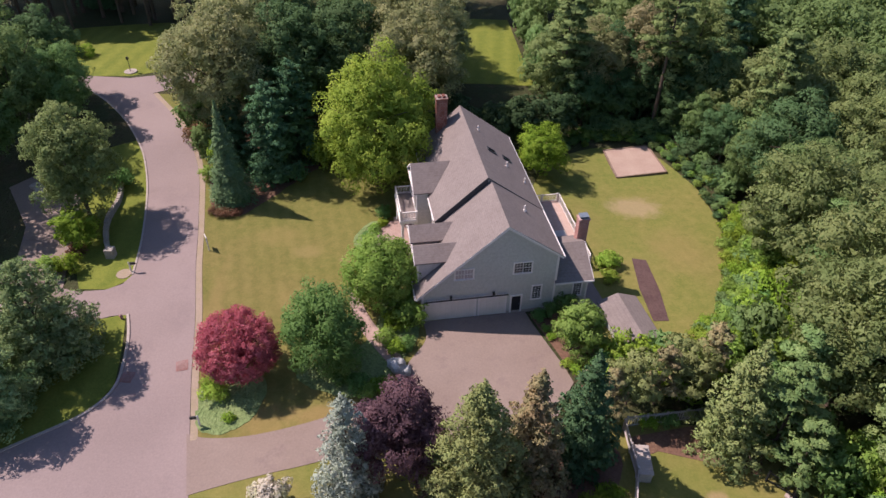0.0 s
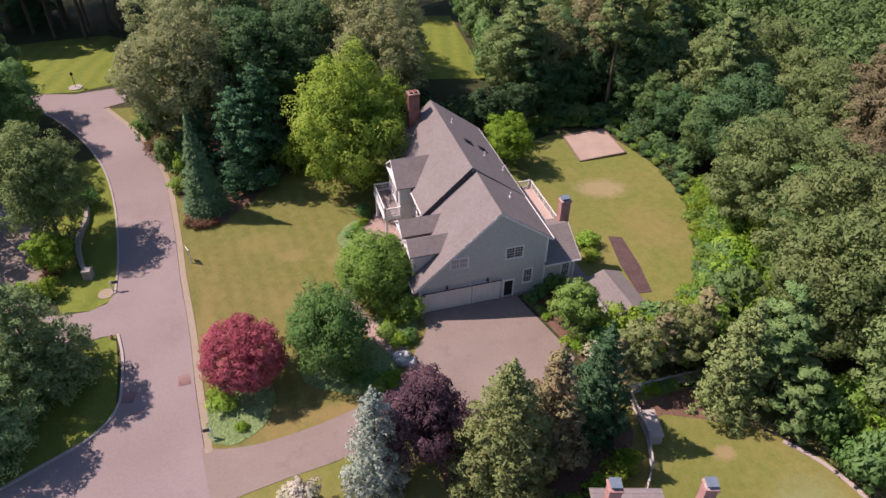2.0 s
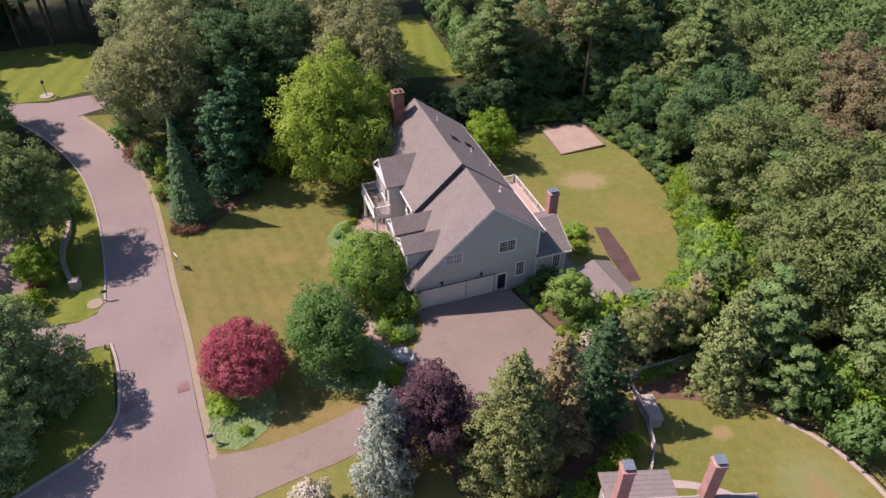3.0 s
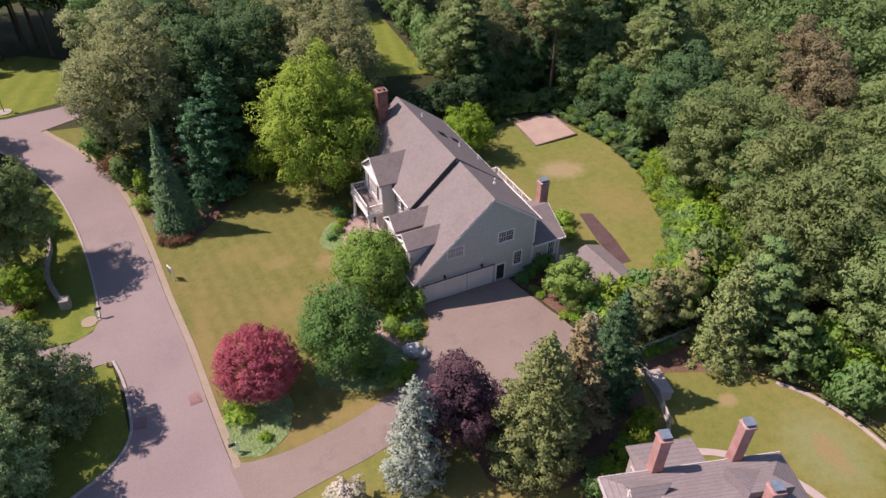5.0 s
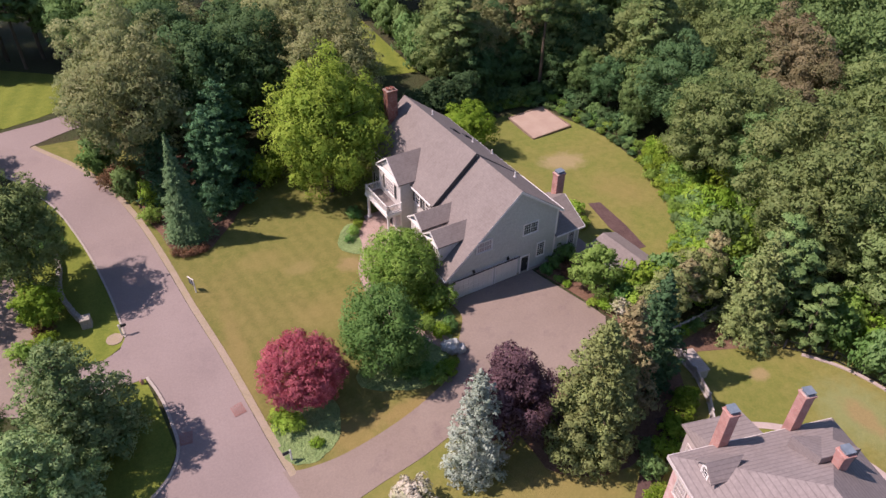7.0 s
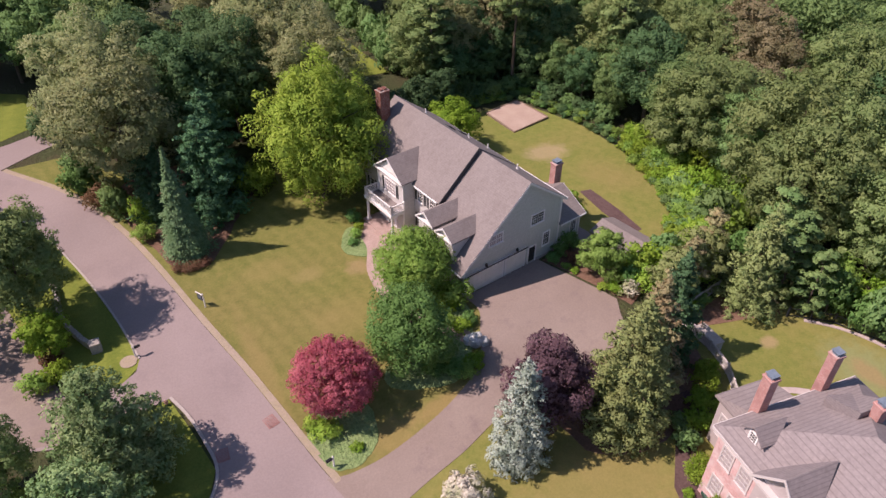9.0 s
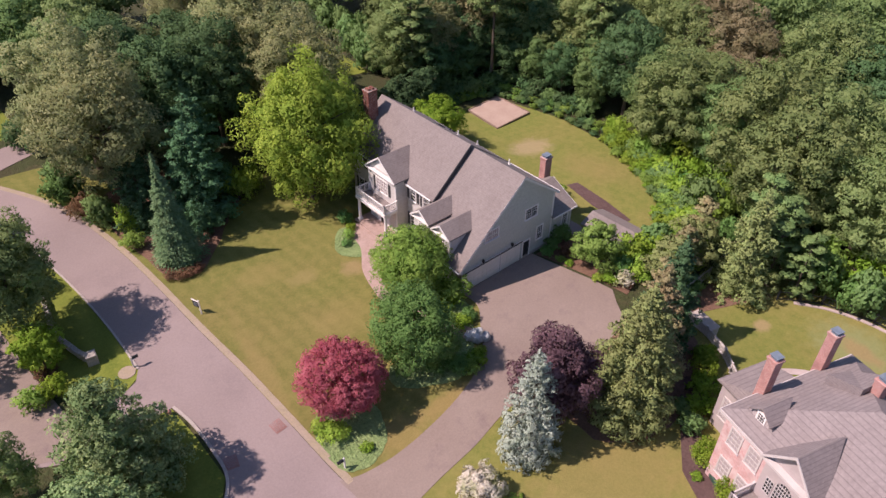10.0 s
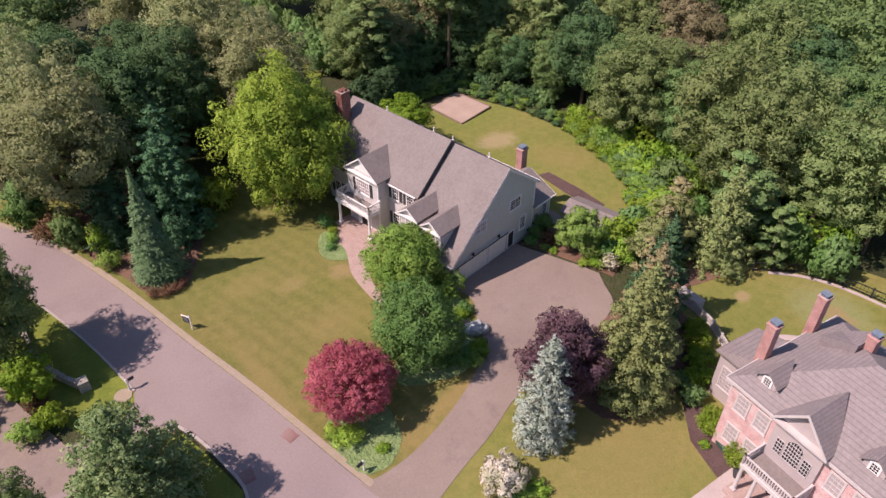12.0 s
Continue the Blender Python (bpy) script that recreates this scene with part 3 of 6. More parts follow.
# sandpit with a timber edge
sp = thing("sandpit", Matrix(), "raised pale sandpit framed by timber edging", "sandpit")
SPC = [(22.2, 82.0), (22.7, 75.3), (29.4, 76.8), (28.4, 83.4)]
bm = bmesh.new()
top = max(gz(*p) for p in SPC) + 0.12
solid(bm, [(*p, top) for p in SPC], (0, 0, -0.8))
part("sand", bm, M_SAND, sp)
for a, b in zip(SPC, SPC[1:] + SPC[:1]):
    d = (Vector(b) - Vector(a)).normalized()
    n = Vector((-d.y, d.x)) * 0.09
    bm = bmesh.new()
    solid(bm, [(a[0] + n.x, a[1] + n.y, top + 0.08), (b[0] + n.x, b[1] + n.y, top + 0.08), (b[0] - n.x, b[1] - n.y, top + 0.08), (a[0] - n.x, a[1] - n.y, top + 0.08)], (0, 0, -0.9))
    part("timber_edge", bm, M_TIMBER, sp)

# ---- main house ----
house = thing("house", pose(6.15, 48.54, 0, 0, 0, 9.28), "large grey clapboard house with shingled roofs and a garage", "house")


def window(parent, m, w, h, cols=3, rows=4, label="", shutters=False, sashes=1, glass=None, trim=None):
    """A sash window facing -y of m: trim, panes, glazing bars, sill."""
    trim = trim or M_WHITE
    win = new("window")
    win.parent = parent
    win.matrix_local = m
    tagged(win, label)
    t = 0.1
    part("frame", boxes((-w / 2 - t, -w / 2, -0.07, 0.02, -0.02, h + t), (w / 2, w / 2 + t, -0.07, 0.02, -0.02, h + t), (-w / 2, w / 2, -0.07, 0.02, h, h + t)), trim, win)
    part("sill", bevelled(boxes((-w / 2 - t - 0.04, w / 2 + t + 0.04, -0.12, 0.02, -0.09, -0.02)), 0.01), trim, win)
    sw = w / sashes
    for k in range(sashes):
        x0 = -w / 2 + k * sw
        part("pane", boxes((x0 + 0.03, x0 + sw - 0.03, -0.022, -0.012, 0.0, h)), glass or M_GLASS, win)
        bm = bmesh.new()
        for i in range(1, cols):
            x = x0 + sw * i / cols
            box(bm, x - 0.014, x + 0.014, -0.04, -0.018, 0, h)
        for j in range(1, rows):
            z = h * j / rows
            g = 0.03 if j * 2 == rows else 0.014
            box(bm, x0, x0 + sw, -0.045, -0.018, z - g, z + g)
        for x in (x0, x0 + sw):
            box(bm, x - 0.045, x + 0.045, -0.05, -0.018, 0, h)
        box(bm, x0, x0 + sw, -0.05, -0.018, 0, 0.05)
        box(bm, x0, x0 + sw, -0.05, -0.018, h - 0.05, h)
        part("muntin_grid", bm, trim, win)
    if shutters:
        for s in (-1, 1):
            x = s * (w / 2 + t + 0.22)
            bm = boxes((x - 0.2, x + 0.2, -0.04, 0.01, -0.02, h + 0.02))
            for j in range(8):
                box(bm, x - 0.16, x + 0.16, -0.05, -0.04, 0.05 + j * h / 8, 0.02 + (j + 0.75) * h / 8)
            part("shutter", bm, M_SHUTTER, win, "dark painted louvred shutter")
    return win


def gable_prism(bm, prof, v0, v1):
    solid(bm, [(u, v0, z) for u, z in prof], (0, v1 - v0, 0))
    return bm


def wall_face(u, v, z, face):
    """The pose of a window on a wall of the house: face is the turn of its outside."""
    return pose(u, v, z, 0, 0, face)


NEAR_V, STEP_V, FAR_V = 0.0, 7.1, 21.3
FRONT, FRONT2, REAR = -7.55, -5.0, 5.0
bm = bmesh.new()
gable_prism(bm, [(FRONT, -0.8), (REAR, -1.6), (REAR, 6.62), (0.0, 10.22), (FRONT, 3.36)], NEAR_V, STEP_V)
part("garage_wall", bm, M_SIDING, house)
bm = bmesh.new()
gable_prism(bm, [(FRONT2, -0.8), (REAR, -1.6), (REAR, 6.7), (-0.35, 10.62), (FRONT2, 6.42)], STEP_V - 0.05, FAR_V)
part("main_wall", bm, M_SIDING, house)
bm = slab([(0, -0.33, 10.45), (-8.15, -0.33, 3.06), (-8.15, STEP_V, 3.06), (0, STEP_V, 10.45)], [(0, -0.33, 10.45), (0, STEP_V, 10.45), (5.35, STEP_V, 6.58), (5.35, -0.33, 6.58)])
roof1 = part("garage_roof", bm, M_ROOF, house, "weathered grey-brown shingle roof")
bm = slab([(-0.35, STEP_V - 0.2, 10.87), (-5.35, STEP_V - 0.2, 6.3), (-5.35, FAR_V + 0.3, 6.3), (-0.35, FAR_V + 0.3, 10.87)], [(-0.35, STEP_V - 0.2, 10.87), (-0.35, FAR_V + 0.3, 10.87), (5.4, FAR_V + 0.3, 6.6), (5.4, STEP_V - 0.2, 6.6)])
roof2 = part("main_roof", bm, M_ROOF, house, "weathered grey-brown shingle roof")
bm = bmesh.new()
solid(bm, [(-0.35, STEP_V - 0.26, 10.86), (-5.35, STEP_V - 0.26, 6.29), (-5.35, STEP_V - 0.26, 5.5), (-0.3, STEP_V - 0.26, 10.12)], (0, 0.05, 0))
part("step_flashing", bm, M_LEAD, roof2, "dark flashing in the roof step")
# rake boards and eaves
bm = bmesh.new()
for a, b in (((0, 10.26), (-8.12, 2.9)), ((0, 10.26), (5.33, 6.4))):
    solid(bm, [(a[0], -0.35, a[1] + 0.16), (b[0], -0.35, b[1] + 0.13), (b[0], -0.35, b[1] - 0.12), (a[0], -0.35, a[1] - 0.14)], (0, 0.06, 0))
part("rake_board", bm, M_WHITE, house)
# thin sheets over the siding that carry its sunlit colour
part("front_lit_sheet", boxes((FRONT2 - 0.03, FRONT2, STEP_V + 0.02, FAR_V, -0.8, 6.3)), M_SIDING_LIT, house, "clapboard of the entrance front, coloured paler for its sunlit look")
part("front_lit_sheet", boxes((FRONT - 0.03, FRONT, 0.0, STEP_V, -0.8, 3.1)), M_SIDING_LIT, house, "clapboard of the entrance front, coloured paler for its sunlit look")
part("eave_gutter", bevelled(boxes((-8.27, -8.15, -0.33, STEP_V, 2.86, 3.02)), 0.02), M_WHITE, house)
part("eave_gutter", bevelled(boxes((-5.47, -5.35, STEP_V + 0.1, 11.2, 6.1, 6.26)), 0.02), M_WHITE, house)
part("eave_gutter", bevelled(boxes((-5.47, -5.35, 16.4, FAR_V + 0.3, 6.1, 6.26)), 0.02), M_WHITE, house)
part("eave_gutter", bevelled(boxes((5.36, 5.5, -0.33, FAR_V + 0.3, 6.36, 6.54)), 0.02), M_WHITE, house)
for u, z1 in ((FRONT + 0.03, 3.3), (REAR - 0.03, 6.6)):
    part("corner_board", boxes((u - 0.1, u + 0.1, -0.035, 0.05, -0.3, z1)), M_WHITE, house)
part("foundation", boxes((0.45, 8.25, -0.05, 0.04, -0.9, 0.2)), M_KERB, house)


# garage doors with raised panels
def garage_door(u0, u1, z1, cols):
    d = new("garage_door")
    d.parent = house
    tagged(d, "beige panelled garage door")
    part("leaf", boxes((u0, u1, -0.03, 0.05, -0.02, z1)), M_DOOR, d)
    for j in range(4):
        for i in range(cols):
            w, h = (u1 - u0) / cols, z1 / 4
            part("panel", bevelled(boxes((u0 + i * w + 0.06, u0 + (i + 1) * w - 0.06, -0.055, -0.02, j * h + 0.06, (j + 1) * h - 0.06)), 0.015), M_DOOR, d)
    part("frame", boxes((u0 - 0.14, u0, -0.07, 0.05, -0.02, z1 + 0.16), (u1, u1 + 0.14, -0.07, 0.05, -0.02, z1 + 0.16), (u0, u1, -0.07, 0.05, z1, z1 + 0.16)), M_WHITE, d)


garage_door(-7.15, -2.6, 2.13, 8)
garage_door(-2.15, 0.3, 2.13, 4)
tr = new("trellis")
tr.parent = house
tagged(tr, "dark bar with white blocks above the garage doors")
part("bar", boxes((-7.35, 0.5, -0.32, -0.24, 2.46, 2.54)), M_DARK, tr)
for i in range(34):
    part("block", boxes((-7.3 + i * 0.23, -7.2 + i * 0.23, -0.3, 0.02, 2.38, 2.46)), M_WHITE, tr)
for u in (-4.9, -0.9):
    lamp = new("wall_lamp")
    lamp.parent = house
    tagged(lamp, "dark metal lantern over the garage")
    bm = boxes((u - 0.09, u + 0.09, -0.3, -0.1, 2.62, 2.9))
    tube(bm, (u, -0.2, 2.9), (u, -0.2, 3.05), 0.1, 0.02, 6)
    part("lantern", bm, M_DARK, lamp)
    part("bracket", boxes((u - 0.03, u + 0.03, -0.12, 0.02, 2.7, 2.78)), M_DARK, lamp)
sd = new("side_door")
sd.parent = house
tagged(sd, "black side door in a white frame")
part("leaf", bevelled(boxes((0.92, 1.78, -0.03, 0.05, 0.0, 2.0)), 0.01), M_DARK, sd)
part("frame", boxes((0.76, 0.92, -0.06, 0.05, 0, 2.16), (1.78, 1.94, -0.06, 0.05, 0, 2.16), (0.92, 1.78, -0.06, 0.05, 2.0, 2.16)), M_WHITE, sd)
part("handle", bevelled(boxes((1.62, 1.68, -0.09, -0.02, 0.95, 1.1)), 0.01), M_METAL, sd)
window(house, wall_face(-3.72, 0, 4.72, 0), 1.65, 1.1, 3, 2, "double sash window with drawn blinds in the gable", sashes=2, glass=M_BLIND_SKY)
window(house, wall_face(1.7, 0, 4.82, 0), 1.65, 1.2, 3, 4, "double sash window in the gable", sashes=2)
window(house, wall_face(3.25, 0, 1.45, 0), 0.85, 1.6, 3, 6, "tall sash window in the gable wall")

# rear wing with a low gabled roof
bm = boxes((REAR - 0.05, 8.2, 0.05, 4.6, -1.6, 3.3))
part("leanto_wall", bm, M_SIDING, house)
RV, RH = 3.3, 5.2
part("leanto_roof", slab([(4.9, -0.3, 3.36), (8.62, -0.3, 3.36), (8.62, RV, RH), (4.9, RV, RH)], [(4.9, RV, RH), (8.62, RV, RH), (8.62, 5.95, 3.86), (4.9, 5.95, 3.86)], thick=0.14), M_ROOF, house, "gabled shingle roof of the rear wing")
bm = bmesh.new()
solid(bm, [(4.95, 0.05, 3.3), (4.95, 4.6, 3.3), (4.95, 4.6, 4.35), (4.95, RV, RH - 0.2), (4.95, 0.05, 3.35)], (3.25, 0, 0))
part("leanto_gable", bm, M_SIDING, house)
part("leanto_eave", boxes((4.95, 8.66, -0.38, -0.3, 3.16, 3.32)), M_WHITE, house)
bm = bmesh.new()
solid(bm, [(8.63, -0.3, 3.34), (8.63, RV, RH - 0.02), (8.63, RV, RH - 0.22), (8.63, -0.3, 3.14)], (0.05, 0, 0))
part("rake_board", bm, M_WHITE, house)
part("corner_board", boxes((8.1, 8.23, 0.0, 0.12, -1.2, 3.2)), M_WHITE, house)
window(house, wall_face(7.25, 0.05, 1.35, 0), 0.8, 1.5, 3, 6, "sash window in the lean-to wall")


def chimney(name, parent, u0, u1, v0, v1, z0, z1, material, cap, label):
    c = new(name)
    c.parent = parent
    tagged(c, label)
    part("shaft", bevelled(boxes((u0, u1, v0, v1, z0, z1 - 0.25)), 0.02), material, c)
    part("crown", bevelled(boxes((u0 - 0.07, u1 + 0.07, v0 - 0.07, v1 + 0.07, z1 - 0.25, z1 - 0.05)), 0.03), material, c)
    if cap:
        uc, vc = (u0 + u1) / 2, (v0 + v1) / 2
        du, dv = (u1 - u0) * 0.36, (v1 - v0) * 0.36
        bm = boxes((uc - du, uc + du, vc - dv, vc + dv, z1 - 0.05, z1 + 0.18))
        solid(bm, [(uc - du - 0.08, vc - dv - 0.08, z1 + 0.22), (uc + du + 0.08, vc - dv - 0.08, z1 + 0.22), (uc + du + 0.08, vc + dv + 0.08, z1 + 0.22), (uc - du - 0.08, vc + dv + 0.08, z1 + 0.22)], (0, 0, -0.04))
        part("cap", bm, M_METAL, c, "grey metal chimney cap")
    else:
        part("flue", boxes((u0 + 0.2, u0 + 0.5, v0 + 0.2, v1 - 0.2, z1 - 0.05, z1 + 0.15), (u1 - 0.5, u1 - 0.2, v0 + 0.2, v1 - 0.2, z1 - 0.05, z1 + 0.15)), M_BRICK, c)


chimney("chimney", house, 8.2, 9.2, 4.2, 5.0, -1.6, 7.1, M_BRICK2, True, "tall red brick chimney with a metal cap")
chimney("chimney", house, -3.15, -1.95, 20.2, 21.2, 6.5, 12.5, M_BRICK, False, "broad red brick chimney on the roof")

# skylights and vent pipes on the rear slope


def rear_z(u, ridge_u=-0.35, ridge_z=10.87):
    return ridge_z - (u - ridge_u) * 0.7426


for u, v in ((1.6, 14.0), (3.3, 14.2)):
    s = new("skylight")
    s.parent = house
    s.matrix_local = pose(u, v, rear_z(u), 0, 36.6, 0)
    part("frame", boxes((-0.55, 0.55, -0.36, -0.28, -0.02, 0.1), (-0.55, 0.55, 0.28, 0.36, -0.02, 0.1), (-0.55, -0.47, -0.28, 0.28, -0.02, 0.1), (0.47, 0.55, -0.28, 0.28, -0.02, 0.1)), M_LEAD, s)
    part("pane", boxes((-0.47, 0.47, -0.28, 0.28, 0.02, 0.05)), M_GLASS, s)
for u, v in ((0.9, 17.5), (2.9, 12.4), (2.7, 4.4), (4.5, 11.0)):
    bm = bmesh.new()
    tube(bm, (u, v, rear_z(u) - 0.1), (u, v, rear_z(u) + 0.5), 0.07, 0.07, 8)
    tube(bm, (u, v, rear_z(u) - 0.1), (u, v, rear_z(u) + 0.12), 0.18, 0.1, 8)
    part("vent_pipe", bm, M_WHITE, house, "white roof vent pipe")


# gabled dormers over the garage front
def dormer(v, zr, half, ufront, uback, zlow, shut, wall_low=None):
    d = new("dormer")
    d.parent = house
    tagged(d, "gabled dormer with a shingle roof and white trim")
    ez = zr - half * 0.8
    bm = bmesh.new()
    solid(bm, [(ufront + 0.35, v - half + 0.18, zlow), (ufront + 0.35, v + half - 0.18, zlow), (ufront + 0.35, v + half - 0.18, ez), (ufront + 0.35, v, zr - 0.25), (ufront + 0.35, v - half + 0.18, ez)], (uback - ufront - 0.2, 0, 0))
    part("wall", bm, M_SIDING_LIT, d)
    ub = uback - (zr - ez) / 0.907
    part("roof", slab([(ufront, v, zr), (uback, v, zr), (ub, v - half - 0.1, ez), (ufront, v - half - 0.1, ez)], [(ufront, v, zr), (ufront, v + half + 0.1, ez), (ub, v + half + 0.1, ez), (uback, v, zr)], thick=0.13), M_ROOF, d)
    bm = bmesh.new()
    for s in (-1, 1):
        solid(bm, [(ufront - 0.02, v, zr + 0.02), (ufront - 0.02, v + s * (half + 0.12), ez), (ufront - 0.02, v + s * (half + 0.12), ez - 0.18), (ufront - 0.02, v, zr - 0.17)], (0.05, 0, 0))
    box(bm, ufront + 0.02, ufront + 0.4, v - half - 0.05, v + half + 0.05, ez - 0.2, ez - 0.06)
    part("trim", bm, M_WHITE, d)
    part("corner_board", boxes((ufront + 0.31, ufront + 0.42, v - half + 0.12, v - half + 0.26, zlow, ez - 0.15)), M_WHITE, d)
    part("corner_board", boxes((ufront + 0.31, ufront + 0.42, v + half - 0.26, v + half - 0.12, zlow, ez - 0.15)), M_WHITE, d)
    return d, ez


for v, zr in ((2.75, 6.85), (5.75, 7.0)):
    d, ez = dormer(v, zr, 1.3, -8.05, -3.75, 3.1, False)
    window(d, wall_face(-7.7, v, 4.3, -90), 0.95, 1.25, 3, 4, glass=M_BLIND_SKY)
d, ez = dormer(13.8, 8.75, 2.5, -6.85, -2.7, -0.5, True)
window(d, wall_face(-6.5, 13.8, 4.35, -90), 1.9, 1.55, 2, 4, "triple sash window with dark shutters", True, 3, glass=M_BLIND_SKY)
bm = bmesh.new()
solid(bm, [(-6.56, 12.0, 7.05), (-6.56, 13.8, 8.3), (-6.56, 15.6, 7.05)], (0.05, 0, 0))
part("tympanum", bm, M_WHITE, d)
# portico with a railed balcony on columns
po = new("portico")
po.parent = house
tagged(po, "white portico with a railed balcony on columns")
part("balcony_floor", bevelled(boxes((-8.3, -6.5, 11.2, 16.4, 3.12, 3.52)), 0.03), M_WHITE, po)
part("balcony_deck", boxes((-8.1, -6.5, 11.4, 16.2, 3.52, 3.55)), M_ROOF, po)
for v in (11.45, 16.15):
    bm = bmesh.new()
    tube(bm, (-8.0, v, 0.3), (-8.0, v, 3.12), 0.17, 0.14, 14)
    box(bm, -8.22, -7.78, v - 0.22, v + 0.22, 0.3, 0.48)
    box(bm, -8.2, -7.8, v - 0.2, v + 0.2, 2.98, 3.12)
    part("column", bm, M_WHITE, po)
for a, b in (((-8.15, 11.35), (-8.15, 16.25)), ((-8.15, 11.35), (-6.5, 11.35)), ((-8.15, 16.25), (-6.5, 16.25))):
    rl = new("railing")
    rl.parent = po
    x0, x1, y0, y1 = min(a[0], b[0]), max(a[0], b[0]), min(a[1], b[1]), max(a[1], b[1])
    part("rail", boxes((x0 - 0.05, x1 + 0.05, y0 - 0.05, y1 + 0.05, 4.4, 4.5), (x0 - 0.03, x1 + 0.03, y0 - 0.03, y1 + 0.03, 3.65, 3.72)), M_WHITE, rl)
    n = max(4, int(math.hypot(x1 - x0, y1 - y0) / 0.16))
    for i in range(n + 1):
        x, y = a[0] + (b[0] - a[0]) * i / n, a[1] + (b[1] - a[1]) * i / n
        g = 0.08 if i in (0, n) else 0.022
        part("baluster", boxes((x - g, x + g, y - g, y + g, 3.55, 4.4 + (0.15 if g > 0.05 else 0))), M_WHITE, rl)
part("porch_floor", bevelled(boxes((-8.5, -6.4, 11.0, 16.6, -0.4, 0.3)), 0.03), M_PAVER, po)
part("step", bevelled(boxes((-8.9, -8.45, 11.6, 16.0, -0.4, 0.16)), 0.02), M_PAVER, po)
fd = new("front_door")
fd.parent = house
tagged(fd, "dark front door in white surround")
part("leaf", bevelled(boxes((-6.56, -6.48, 13.3, 14.25, 0.3, 2.35)), 0.01), M_DARK, fd)
part("surround", boxes((-6.6, -6.48, 12.7, 13.3, 0.3, 2.6), (-6.6, -6.48, 14.25, 14.85, 0.3, 2.6), (-6.6, -6.48, 13.3, 14.25, 2.35, 2.6)), M_WHITE, fd)
for v in (8.3, 10.4):
    window(house, wall_face(FRONT2 - 0.03, v, 4.4, -90), 0.9, 1.5, 3, 4, "sash window with dark shutters", True)
    window(house, wall_face(FRONT2 - 0.03, v, 1.0, -90), 0.9, 1.6, 3, 4, "sash window with dark shutters", True)
for v in (17.8, 19.8):
    window(house, wall_face(FRONT2 - 0.03, v, 4.4, -90), 0.9, 1.5, 3, 4, "sash window with dark shutters", True)
    window(house, wall_face(FRONT2 - 0.03, v, 1.0, -90), 0.9, 1.6, 3, 4, "sash window with dark shutters", True)

# rear deck with a white rail
dk = thing("deck", pose(6.15, 48.54, 0, 0, 0, 9.28), "pale boarded rear deck with white railing", "deck")
part("frame", boxes((5.1, 10.9, 6.0, 17.5, -2.0, -0.03)), M_TIMBER, dk)
for i in range(38):
    part("board", boxes((5.1 + i * 0.152, 5.1 + i * 0.152 + 0.143, 6.0, 17.5, -0.02, 0.02)), M_DECK, dk)
for a, b in (((10.85, 6.0), (10.85, 17.45)), ((5.2, 17.45), (10.85, 17.45)), ((9.4, 6.0), (10.85, 6.0))):
    rl = new("railing")
    rl.parent = dk
    x0, x1, y0, y1 = min(a[0], b[0]), max(a[0], b[0]), min(a[1], b[1]), max(a[1], b[1])
    part("rail", boxes((x0 - 0.05, x1 + 0.05, y0 - 0.05, y1 + 0.05, 0.9, 0.98), (x0 - 0.03, x1 + 0.03, y0 - 0.03, y1 + 0.03, 0.1, 0.16)), M_WHITE, rl)
    n = max(4, int(math.hypot(x1 - x0, y1 - y0) / 0.18))
    for i in range(n + 1):
        x, y = a[0] + (b[0] - a[0]) * i / n, a[1] + (b[1] - a[1]) * i / n
        g = 0.07 if i % 10 == 0 or i == n else 0.022
        part("baluster", boxes((x - g, x + g, y - g, y + g, 0.0, 0.9 + (0.15 if g > 0.05 else 0))), M_WHITE, rl)

# ---- trees and shrubs ----


